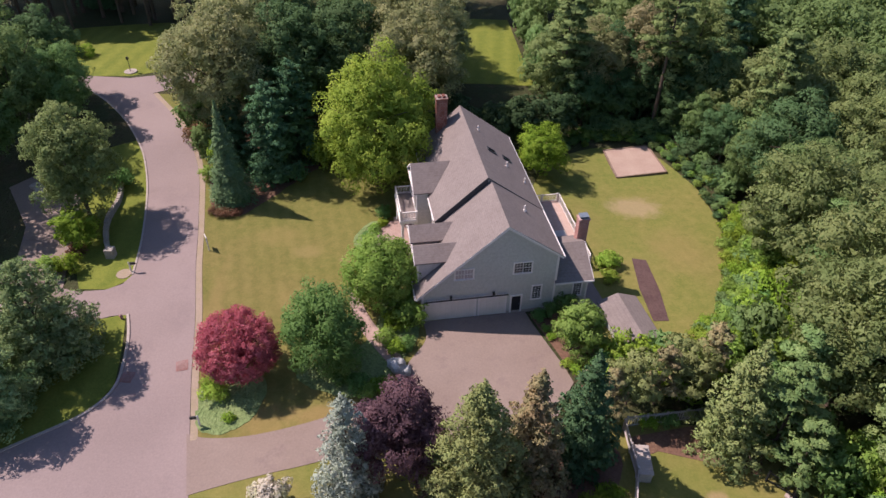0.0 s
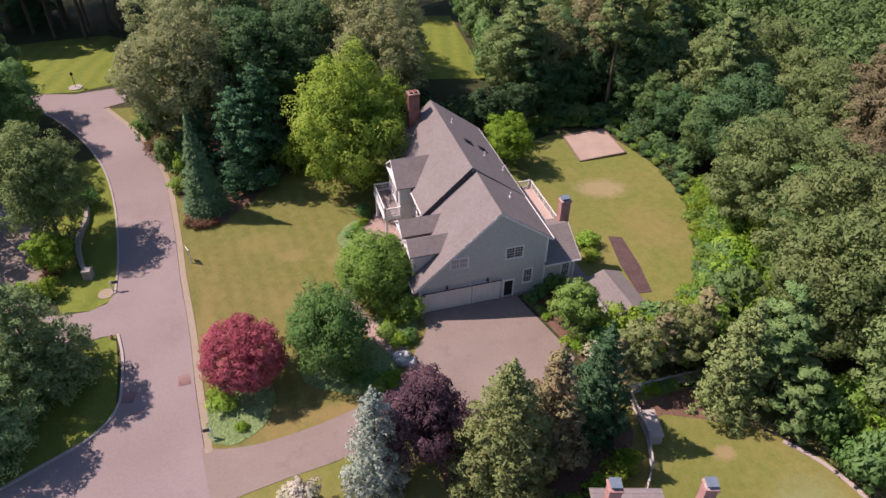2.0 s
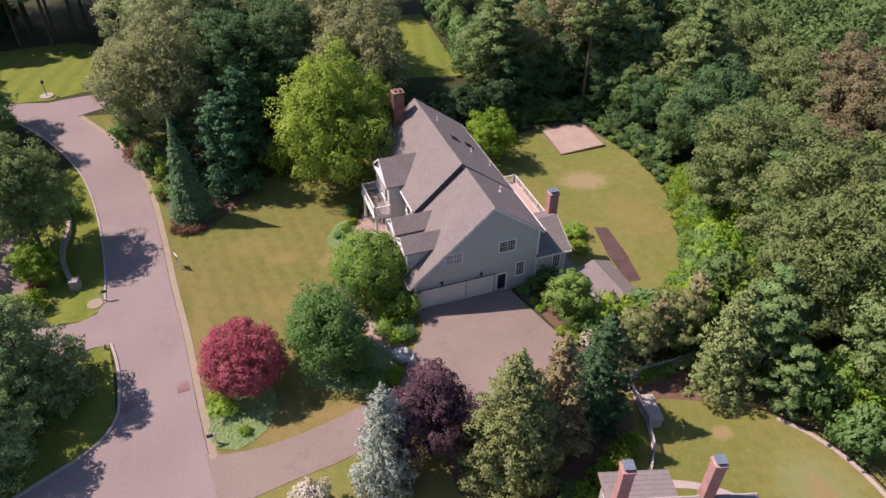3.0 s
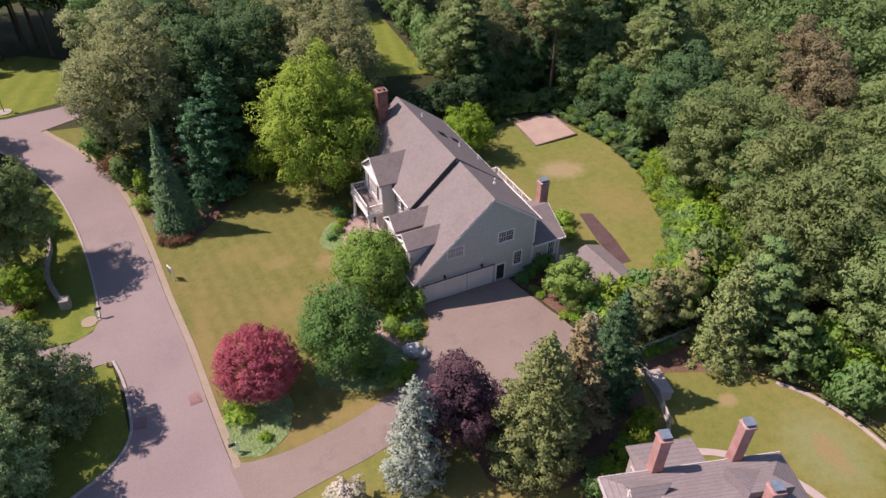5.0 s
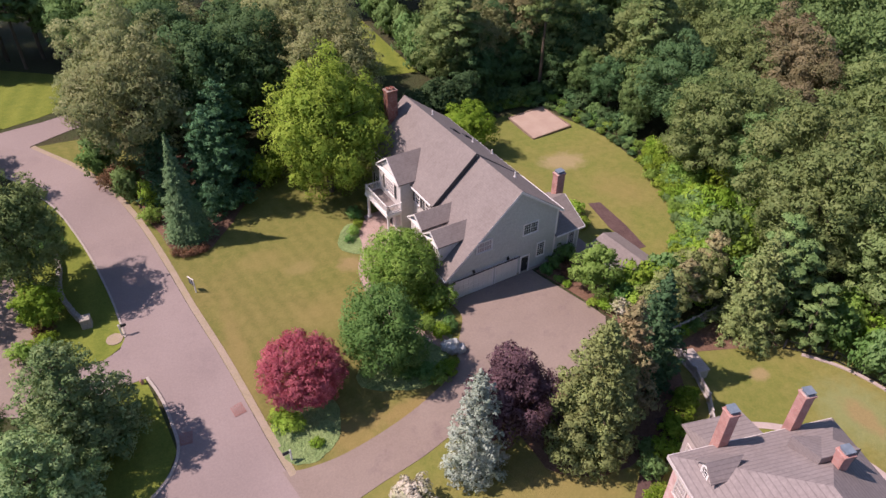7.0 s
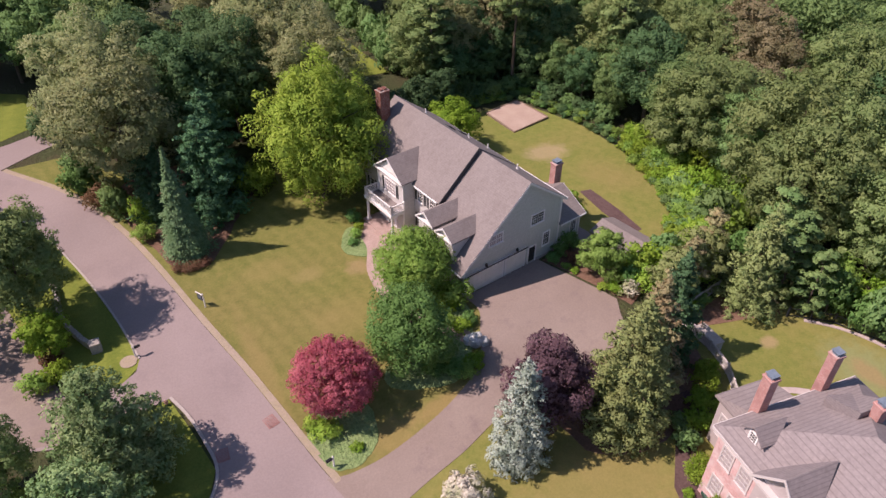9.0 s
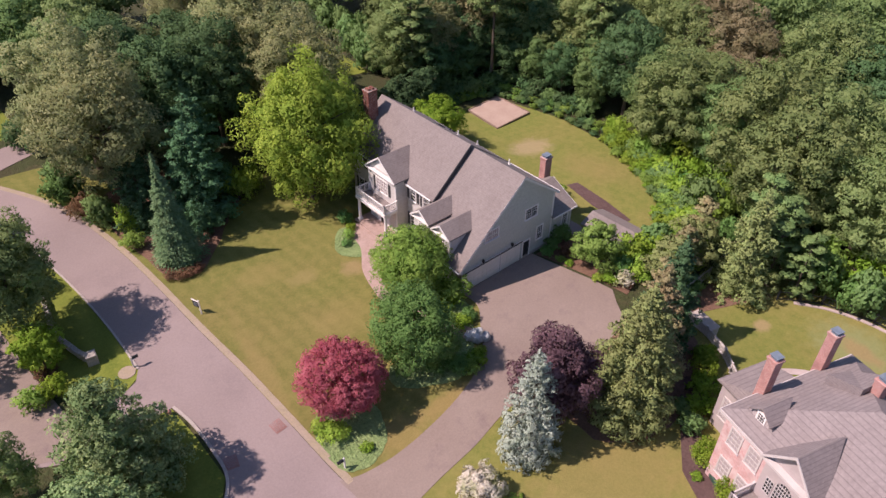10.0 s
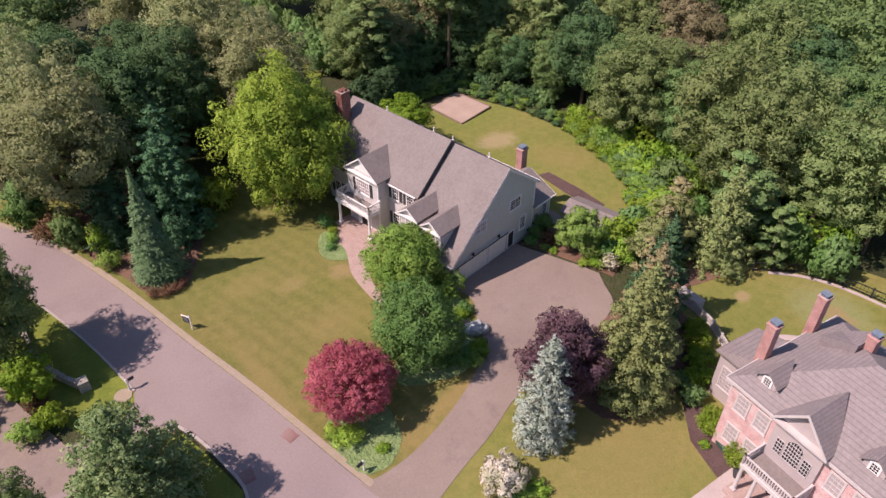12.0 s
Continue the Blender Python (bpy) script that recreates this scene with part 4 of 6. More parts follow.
def leaves(lobes, count, size, rng, inward=0.25, up=0.35, wild=0.7):
    """Small folded leaf clumps over the outside of many lobes. Returns points and faces."""
    c = np.array([l[0] for l in lobes], float)
    r = np.array([l[1] for l in lobes], float)
    area = (r[:, 0] * r[:, 1] + r[:, 0] * r[:, 2] + r[:, 1] * r[:, 2])
    tufts = 11
    td = rng.normal(size=(len(lobes), tufts, 3))
    td[:, :, 2] += up
    td /= np.linalg.norm(td, axis=2)[:, :, None]
    tr = rng.uniform(0.3, 0.56, (len(lobes), tufts))
    pick = rng.choice(len(lobes), count, p=area / area.sum())
    which = rng.integers(0, tufts, count)
    e = rng.normal(size=(count, 3))
    e += 0.55 * td[pick, which]
    e[:, 2] += up * 0.6
    e /= np.linalg.norm(e, axis=1)[:, None]
    depth = 1.0 - inward * rng.random(count) ** 2 + 0.08 * rng.normal(size=count)
    q = td[pick, which] * 0.72 + e * (tr[pick, which] * depth)[:, None]
    p = c[pick] + q * r[pick]
    d = 0.5 * td[pick, which] + 0.75 * e
    d /= np.linalg.norm(d, axis=1)[:, None]
    n = d + wild * rng.normal(size=(count, 3)) * 0.6
    n /= np.linalg.norm(n, axis=1)[:, None]
    t = np.cross(n, rng.normal(size=(count, 3)))
    t /= np.linalg.norm(t, axis=1)[:, None] + 1e-9
    s = np.cross(n, t)
    k = (size * rng.uniform(0.55, 1.3, count))[:, None]
    pts = np.stack([p + t * k * 1.1, p + s * k * 0.5 + t * k * 0.15 - n * k * 0.25, p - t * k * 0.9, p - s * k * 0.5 - t * k * 0.1 - n * k * 0.12], 1).reshape(-1, 3)
    i = np.arange(count) * 4
    faces = np.concatenate([np.stack([i, i + 1, i + 2], 1), np.stack([i, i + 2, i + 3], 1)])
    mid = c.mean(0) - np.array([0, 0, 0.25 * (c[:, 2].max() - c[:, 2].min())])
    out = p - mid
    out /= np.linalg.norm(out, axis=1)[:, None] + 1e-9
    soft = 0.6 * d + 0.5 * out + 0.3 * n + np.array([0, 0, 0.12])
    soft /= np.linalg.norm(soft, axis=1)[:, None]
    return pts, faces, np.repeat(soft, 4, 0)


def mesh_np(name, pts, faces, material, normals=None):
    me = bpy.data.meshes.new(name)
    me.vertices.add(len(pts))
    me.vertices.foreach_set("co", np.asarray(pts, np.float32).ravel())
    me.loops.add(len(faces) * 3)
    me.loops.foreach_set("vertex_index", np.asarray(faces, np.int32).ravel())
    me.polygons.add(len(faces))
    me.polygons.foreach_set("loop_start", np.arange(len(faces), dtype=np.int32) * 3)
    me.update(calc_edges=True)
    if normals is not None:
        me.polygons.foreach_set("use_smooth", np.ones(len(faces), bool))
        me.normals_split_custom_set_from_vertices(normals.tolist())
    me.materials.append(material)
    return me


def round_lobes(R, H, zc, rng, n=34, lobe=0.34, flat=0.8, low=-0.75, taper=0.0, uneven=1.0):
    """Lobes on an uneven dome of radius R and height H round zc, narrower towards the top by taper."""
    out = []
    swell = 1 + uneven * rng.uniform(-0.16, 0.12, 7)
    for i in range(n):
        z = low + (1 - low) * (i + 0.5) / n
        a = i * 2.39996 + rng.uniform(-0.5, 0.5)
        w = math.sqrt(max(0.0, 1 - z * z)) * (1 - taper * (z + 0.3)) * swell[int(a * 1.114) % 7]
        k = 0.9 - rng.uniform(0.0, 0.34) * (0.35 + 0.65 * uneven)
        r = R * lobe * rng.uniform(0.62, 1.35)
        out.append(((R * w * k * math.cos(a), R * w * k * math.sin(a), zc + H / 2 * z * k), (r, r, r * flat)))
    for i in range(n // 4):
        a = rng.uniform(0, 6.28)
        k = R * rng.uniform(0.1, 0.4)
        r = R * lobe * 1.1
        out.append(((k * math.cos(a), k * math.sin(a), zc + H * rng.uniform(-0.25, 0.2)), (r, r, r * flat)))
    return out


def limbs(bm, R, H, zc, z0, r, rng, n=7):
    """A tapered trunk with limbs that spread into the crown."""
    fork = z0 + (zc - z0) * 0.7
    tube(bm, (0, 0, z0 - 0.4), (0, 0, fork), r, r * 0.7)
    tube(bm, (0, 0, fork), (0.1 * R, 0.05 * R, zc + H * 0.3), r * 0.7, r * 0.15)
    for i in range(n):
        a = i * 2.4 + rng.uniform(-0.3, 0.3)
        s = fork - H * 0.05 + H * 0.25 * i / n
        k = R * rng.uniform(0.55, 0.8)
        mid = Vector((math.cos(a) * k * 0.5, math.sin(a) * k * 0.5, s + H * 0.13))
        tube(bm, (0, 0, s), mid, r * 0.4, r * 0.25, 6)
        tube(bm, mid, (math.cos(a) * k, math.sin(a) * k, s + H * rng.uniform(0.15, 0.35)), r * 0.25, r * 0.06, 5)
    return bm


def broad_tree(R, H, z_low, count, size, leaf, seed, trunk=0.22, lobe=0.34, n=34, flat=0.8, inward=0.3, base=0.0, low=-0.75, taper=0.0, uneven=1.0):
    """Crown and trunk meshes of a leafy tree whose crown spans z_low to z_low + H."""
    rng = np.random.default_rng(seed)
    zc = z_low + H / 2
    pts, faces, soft = leaves(round_lobes(R, H, zc, rng, n, lobe, flat, low, taper, uneven), count, size, rng, inward)
    return mesh_np("crown", pts, faces, leaf, soft), mesh_of(limbs(bmesh.new(), R, H, zc, base, trunk, rng), M_BARK, "trunk")


def conifer(R, H, z_low, size, leaf, seed, gap=0.42, per=9, droop=0.35, power=0.85, fluff=3, ragged=0.2, trunk=0.16):
    """A tapering evergreen: whorls of drooping boughs thick with needle tufts."""
    rng = np.random.default_rng(seed)
    pos, nor = [], []
    z = z_low
    while z < H - 0.15:
        f = (H - z) / (H - z_low)
        r = R * f ** power * rng.uniform(1 - ragged, 1 + ragged * 0.6)
        k = max(4, int(per * (0.35 + 0.65 * f)))
        for b in range(k):
            a = 2 * math.pi * (b + rng.random()) / k
            rb = r * rng.uniform(1 - ragged, 1.08)
            m = max(2, int(rb / (size * 0.62)))
            for j in range(m):
                t = (j + 0.6) / m
                if t < 0.3 and rb > 1.2:
                    continue
                d = rb * t
                for _ in range(fluff + 2):
                    side = rng.normal() * 0.17 * rb * t ** 0.5
                    pos.append((math.cos(a) * d - math.sin(a) * side, math.sin(a) * d + math.cos(a) * side, z - droop * d * t + rng.normal() * 0.07 + 0.12 * d * (1 - t)))
                    nor.append((math.cos(a) * 0.7, math.sin(a) * 0.7, 0.75))
        z += gap * rng.uniform(0.8, 1.2) * (0.6 + 0.5 * f)
    for _ in range(14):
        pos.append((rng.normal() * 0.05, rng.normal() * 0.05, H - rng.uniform(0, 0.7)))
        nor.append((rng.normal(), rng.normal(), 0.4))
    p, n = np.array(pos), np.array(nor)
    count = len(p)
    n += 0.55 * rng.normal(size=n.shape)
    n /= np.linalg.norm(n, axis=1)[:, None]
    t = p * np.array([1, 1, 0]) + 0.5 * rng.normal(size=p.shape) + np.array([0, 0, -0.25])
    t -= n * (t * n).sum(1)[:, None]
    t /= np.linalg.norm(t, axis=1)[:, None] + 1e-9
    s = np.cross(n, t)
    k = (size * rng.uniform(0.6, 1.25, count))[:, None]
    pts = np.stack([p + t * k * 1.3, p + s * k * 0.34 - n * k * 0.15, p - t * k * 0.8, p - s * k * 0.34 - n * k * 0.15], 1).reshape(-1, 3)
    i = np.arange(count) * 4
    faces = np.concatenate([np.stack([i, i + 1, i + 2], 1), np.stack([i, i + 2, i + 3], 1)])
    soft = n + np.array(nor)
    soft /= np.linalg.norm(soft, axis=1)[:, None]
    bm = bmesh.new()
    tube(bm, (0, 0, -0.4), (0, 0, H * 0.97), trunk, 0.02)
    return mesh_np("crown", pts, faces, leaf, np.repeat(soft, 4, 0)), mesh_of(bm, M_BARK, "trunk")


def soft_conifer(R, H, z_low, count, size, leaf, seed, n=110, power=0.6, lobe=0.2, flat=0.62, trunk=0.2, ragged=0.25, lift=0.1):
    """A bushy evergreen: plumes of short needles at the ends of boughs on a tapering outline."""
    rng = np.random.default_rng(seed)
    lobes, bm = [], bmesh.new()
    tube(bm, (0, 0, -0.4), (0.05, 0.03, H * 0.97), trunk, 0.03, 9)
    for i in range(n):
        f = ((i + 0.5) / n) ** 1.35
        z = z_low + (H - z_low) * f * 0.97
        a = i * 2.39996 + rng.uniform(-0.4, 0.4)
        reach = R * (1 - f) ** power * rng.uniform(1 - ragged, 1.05) * (0.72 + 0.28 * min(1.0, f * 5 + 0.2))
        r = R * lobe * rng.uniform(0.7, 1.25) * (0.45 + 0.55 * (1 - f))
        for k, g in ((1.0, 1.0), (0.55, 1.15)):
            if reach * k < 0.25 and k < 1:
                continue
            d = max(0.0, reach * k - r * 0.5)
            lobes.append(((math.cos(a) * d, math.sin(a) * d, z + lift * reach * k), (r * g, r * g, r * g * flat)))
        if i % 3 == 0:
            tube(bm, (0, 0, z - 0.15), (math.cos(a) * reach * 0.85, math.sin(a) * reach * 0.85, z + lift * reach), 0.045, 0.012, 5)
    lobes.append(((0, 0, H - 0.35), (R * 0.06, R * 0.06, 0.5)))
    pts, faces, soft = leaves(lobes, count, size, rng, 0.35, 0.45, 0.9)
    return mesh_np("crown", pts, faces, leaf, soft), mesh_of(bm, M_BARK, "trunk")


def pine(R, H, z_low, count, size, leaf, seed, trunk=0.24):
    """A tall pine with flat tiers of needles on a bare lower trunk."""
    rng = np.random.default_rng(seed)
    lobes, bm = [], bmesh.new()
    tube(bm, (0, 0, -0.4), (0.15, 0.1, H * 0.96), trunk, 0.04, 10)
    n = int((H - z_low) / 0.42)
    for i in range(n):
        f = i / n
        z = z_low + (H - z_low) * f
        a = i * 2.39996 + rng.uniform(-0.5, 0.5)
        reach = R * (1 - f ** 1.6 * 0.85) * rng.uniform(0.5, 1.0) * (0.55 + 0.45 * min(1, f * 4))
        tube(bm, (0, 0, z - 0.25), (math.cos(a) * reach, math.sin(a) * reach, z + 0.1), 0.06, 0.02, 5)
        for k in (0.55, 0.95):
            r = R * 0.24 * rng.uniform(0.8, 1.3)
            lobes.append(((math.cos(a) * reach * k + rng.normal() * 0.2, math.sin(a) * reach * k + rng.normal() * 0.2, z + 0.15 + rng.normal() * 0.1), (r, r, r * 0.38)))
    lobes.append(((0, 0, H - 0.5), (R * 0.18, R * 0.18, 0.7)))
    pts, faces, soft = leaves(lobes, count, size, rng, 0.5, 0.5, 0.9)
    return mesh_np("crown", pts, faces, leaf, soft), mesh_of(bm, M_BARK, "trunk")


def plant(name, meshes, x, y, label, category="tree", turn=0.0, scale=(1, 1, 1), group="", z=None):
    """A tree or shrub of the given crown and trunk meshes, standing on the ground."""
    t = thing(name, pose(x, y, gz(x, y) if z is None else z, 0, 0, turn), label, category, group)
    t.scale = scale
    for nm, me in zip(("crown", "trunk"), meshes):
        ob = new(nm, me)
        ob.parent = t
    return t


def shrub_mesh(R, H, count, size, leaf, seed, n=16, lobe=0.42):
    return broad_tree(R, H, 0.02, count, size, leaf, seed, 0.06, lobe, n, 0.85, 0.3)


# specimen trees in the garden
plant("maple_tree", broad_tree(3.6, 6.2, 0.5, 38000, 0.095, L_MAPLE, 1, 0.16, 0.165, 230, 0.75, 0.3, 0.0, -0.8, 0.0, 0.15), -16.75, 41.3, "round-headed dark red Japanese maple on the front lawn")
plant("tree", broad_tree(3.9, 8.1, 0.25, 32000, 0.12, L_GREEN, 2, 0.2, 0.25, 84, 1.15, 0.3, 0.0, -0.93, 0.12, 0.6), -9.5, 42.3, "dense mid-green leafy tree beside the driveway")
plant("tree", broad_tree(3.9, 6.7, 0.4, 30000, 0.12, L_MID, 3, 0.18, 0.25, 76, 0.9, 0.3, 0.0, -0.92, 0.12, 0.6), -5.2, 50.0, "fresh green leafy tree in front of the garage wing")
plant("tree", broad_tree(7.6, 16.2, 0.2, 64000, 0.155, L_YELLOW, 4, 0.38, 0.2, 120, 1.1, 0.3, 0.0, -0.93, 0.22), -7.0, 70.0, "large yellow-green tree shading the end of the house")
plant("spruce", soft_conifer(2.85, 11.3, 0.15, 26000, 0.105, L_BLUE, 5, 130, 0.5, 0.2, 0.7, 0.14, 0.28, -0.1), -6.2, 29.9, "pale blue spruce beside the driveway")
plant("tree", broad_tree(3.8, 9.2, 0.5, 28000, 0.13, L_PURPLE, 6, 0.2, 0.27, 56, 1.0, 0.3, 0.0, -0.85, 0.15), -2.6, 31.8, "dark purple-leaved tree beside the driveway")
plant("fir", soft_conifer(4.6, 14.0, 0.2, 52000, 0.12, L_FIR, 7, 190, 0.66, 0.17, 0.6, 0.2, 0.22, 0.12), 3.0, 28.8, "tall bushy olive-green pine beside the driveway")
plant("fir", soft_conifer(3.5, 12.6, 0.3, 30000, 0.12, L_FIR2, 8, 130, 0.6, 0.18, 0.6, 0.16, 0.4, 0.1), 7.0, 30.9, "ragged olive-green conifer with brown patches")
plant("fir", soft_conifer(3.4, 12.0, 0.2, 30000, 0.12, L_DARKFIR, 9, 130, 0.65, 0.18, 0.55, 0.16, 0.3, 0.0), 11.2, 32.9, "dark green spruce in a row of conifers")
plant("spruce", conifer(2.9, 12.6, 0.1, 0.16, L_SPRUCE, 10, 0.36, 12, 0.3, 1.0, 5), -23.3, 66.4, "slender dark green spruce at the edge of the lawn")
plant("tree", broad_tree(2.7, 5.6, 0.1, 15000, 0.11, L_LIME2, 11, 0.12, 0.27, 46, 0.55, 0.3, 0.0, -0.9, 0.2), 12.9, 43.9, "bright green feathery small tree beside the garage")
plant("norway_spruce", soft_conifer(4.0, 12.0, 0.4, 26000, 0.13, L_FIR, 12, 110, 0.65, 0.19, 0.75, 0.18, 0.4, -0.25), 23.3, 34.3, "drooping olive-green spruce in the neighbouring garden")
plant("cedar", soft_conifer(5.1, 11.0, 0.2, 46000, 0.13, L_CEDAR, 13, 150, 0.42, 0.2, 0.55, 0.22, 0.25, 0.12), -33.6, 42.4, "broad grey-green cedar at the road corner")
plant("cedar", soft_conifer(5.0, 9.5, 0.2, 40000, 0.13, L_CEDAR, 14, 140, 0.4, 0.2, 0.55, 0.22, 0.25, 0.12), -36.0, 36.4, "broad grey-green cedar at the road corner")
plant("tree", broad_tree(4.9, 13.6, 0.6, 36000, 0.14, L_WOOD2, 15, 0.25, 0.24, 76, 0.9, 0.3, 0.0, -0.9, 0.15), -38.0, 62.5, "large fresh green tree beside the road")
plant("tree", broad_tree(2.3, 4.2, 0.3, 8000, 0.12, L_LIME, 16, 0.1, 0.3, 30), -37.2, 57.6, "small yellow-green tree behind a stone wall")
plant("shrub", shrub_mesh(1.8, 2.9, 8000, 0.105, L_BLOSSOM, 17, 26, 0.36), -11.9, 28.3, "rounded shrub covered in white blossom", "shrub")
plant("tree", broad_tree(3.5, 6.4, 0.4, 13000, 0.14, L_LIME, 18, 0.16, 0.28, 44, 0.7), 12.6, 74.8, "bright lime-green tree behind the house")

# trees of the wood: a few kinds, each standing many times
OAK = [broad_tree(6.9, 15.0, 3.0, 36000, 0.165, L_OAK, 20 + i, 0.36, 0.21, 92, 0.75) for i in range(2)]
WOOD = [broad_tree(5.5, 14.0, 1.0, 28000, 0.165, (L_WOOD, L_DEEP, L_WOOD2)[i], 30 + i, 0.28, 0.23, 70, 0.8) for i in range(3)]
WOOD.append(broad_tree(5.2, 12.0, 3.0, 24000, 0.165, L_BROWN, 34, 0.28, 0.23, 66, 0.8))
PINE = [pine(4.2, 20.0, 7.0, 15000, 0.19, (L_PINE, L_DARKFIR)[i], 40 + i) for i in range(2)]
DARK = [soft_conifer(4.8, 14.0, 0.3, 28000, 0.165, L_DARKFIR, 50, 90, 0.4, 0.24, 0.5, 0.2, 0.4, 0.02)]
HEDGE = broad_tree(3.0, 8.2, 0.2, 11000, 0.17, L_HEDGE, 51, 0.16, 0.28, 46)
for x, y, k, s, a in ((-26.0, 77.5, 0, 1.0, 0), (-27.0, 87.0, 1, 1.0, 70), (-18.0, 83.5, 2, 1.15, 130), (-22.0, 95.0, 2, 1.1, 200), (-12.0, 87.0, 2, 1.15, 250), (-3.2, 82.5, 1, 0.98, 20), (-4.5, 97.0, 0, 1.05, 50), (-0.5, 93.0, 1, 0.8, 150), (-1.5, 102.5, 0, 0.85, 300), (-7.0, 109.0, 1, 1.0, 10)):
    plant("oak", OAK[k] if k < 2 else WOOD[1], x, y, "large grey-green oak in a belt of trees" if k < 2 else "large deep green tree in a belt of trees", "tree", a, (s, s, s), "oaks beside the lawn")
for x, y, s, a in ((-19.4, 71.2, 0.9, 0), (-17.6, 76.5, 0.92, 60), (-24.6, 74.0, 0.72, 200)):
    plant("fir", DARK[0], x, y, "dark blue-green fir at the lawn's edge", "tree", a, (s, s, s), "firs at the lawn's edge")
for x, y, s, a in ((2.0, 80.5, 0.75, 0), (6.6, 79.5, 0.7, 90), (11.0, 81.5, 0.75, 40), (-3.0, 82.0, 0.8, 10), (16.0, 84.5, 0.7, 200)):
    plant("tree", HEDGE, x, y, "dense dark evergreen behind the house", "tree", a, (s * 1.4, s * 1.4, s * 1.25), "evergreens behind the house")
plant("pine", pine(4.0, 23.0, 11.5, 13000, 0.19, L_PINE, 45, 0.3), 29.6, 87.0, "tall white pine with a bare pale trunk")
plant("pine", PINE[0], 17.0, 89.0, "tall white pine with layered boughs", "tree", 100, (1.1, 1.1, 0.9))
plant("pine", PINE[0], 40.0, 76.0, "tall white pine with layered boughs", "tree", 200, (1.0, 1.0, 0.95))

CLEAR = [(29, 85, 5.5), (-33, 103, 8), (-43, 95, 9), (-50, 103, 11), (-40, 104, 9), (-58, 104, 10), (6, 103, 8), (8, 112, 9), (10, 122, 9)]


def open_wood(x, y):
    """True where trees of the wood may stand."""
    if any((x - a) ** 2 + (y - b) ** 2 < r * r for a, b, r in CLEAR):
        return False
    if y < 122 and (0.0 < x < 0.150 * y or (y > 101 and -22 < x <= 0)):
        return False
    if x > 20:
        east = [(20, 84), (24, 86.5), (31, 83.5), (34.5, 78), (36.4, 70), (36, 60), (33.6, 52.5), (31, 46), (30.5, 36), (36, 28), (38, 12)]
        for (x0, y0), (x1, y1) in zip(east, east[1:]):
            if min(y0, y1) <= y <= max(y0, y1) and y1 < y0:
                return x > x0 + (x1 - x0) * (y - y0) / (y1 - y0) + 0.2
        return y > 86
    if x > -36:
        return y > 92 if x > -8 else y > 96
    if y > 90:
        return y > 112 or x < -72
    return x < -45 - max(0.0, (y - 60) * 0.45) and y > 58


rng = random.Random(11)
spots = []
for iy in range(0, 24):
    for ix in range(-17, 24):
        x, y = ix * 6.4 + (iy % 2) * 3.2 + rng.uniform(-1.9, 1.9), 14 + iy * 6.0 + rng.uniform(-1.9, 1.9)
        if open_wood(x, y) and x > -0.52 * y - 24 and (x <= 40 or y > 18 + (x - 40) / 2.08) and (x < 0.5 * y + 24 or y < 67 + (119 - x) * 0.757) and y < 140:
            spots.append((x, y, rng.random(), rng.uniform(0, 360), rng.uniform(0.82, 1.2)))
far_pts, far_faces, far_soft, off = [], [], [], 0
spots += [(-72.0 + 4.6 * i, 119.5 + (i * 7 % 5) * 0.9, (i * 37 % 100) / 100, i * 50.0, 1.0 + 0.04 * (i % 4)) for i in range(9)]
for x, y, q, a, s in spots:
    near = math.hypot(x - 5, y - 55) < 54 or (-75 < x < -30 and 100 < y < 128)
    if x < -36 and y > 104:
        q, s = q * 0.15, s * 1.2
    if x > 30 and y < 88 and q < 0.36:
        q += 0.4
    kind = PINE[0] if q < 0.08 else PINE[1] if q < 0.13 else DARK[0] if q < 0.2 else OAK[0] if q < 0.36 else WOOD[3] if q > 0.94 and x > 0 else WOOD[2 if x > 30 and q > 0.62 else int(q * 97) % 3]
    if near:
        name = "pine" if q < 0.13 else "fir" if q < 0.2 else "oak" if q < 0.36 else "tree"
        plant(name, kind, x, y, {"pine": "tall pine standing in the wood", "fir": "dark fir standing in the wood", "oak": "grey-green oak standing in the wood", "tree": "leafy green tree standing in the wood"}[name], "tree", a, (s, s, s * 0.95), "trees of the wood")
    else:
        r2 = np.random.default_rng(int(q * 1e6))
        R, H = 5.2 * s, 11.0 * s
        p, f, w = leaves(round_lobes(R, H, gz(x, y) + 4.5 + H / 2, r2, 30, 0.3), 4200, 0.3, r2, 0.25)
        far_pts.append(p + np.array([x, y, 0]))
        far_faces.append(f + off)
        far_soft.append(w)
        off += len(p)
fw = new("far_wood", mesh_np("far_wood", np.concatenate(far_pts), np.concatenate(far_faces), L_WOOD, np.concatenate(far_soft)))
tagged(fw, "distant mixed woodland canopy in full leaf", "woodland", kind="stuff")


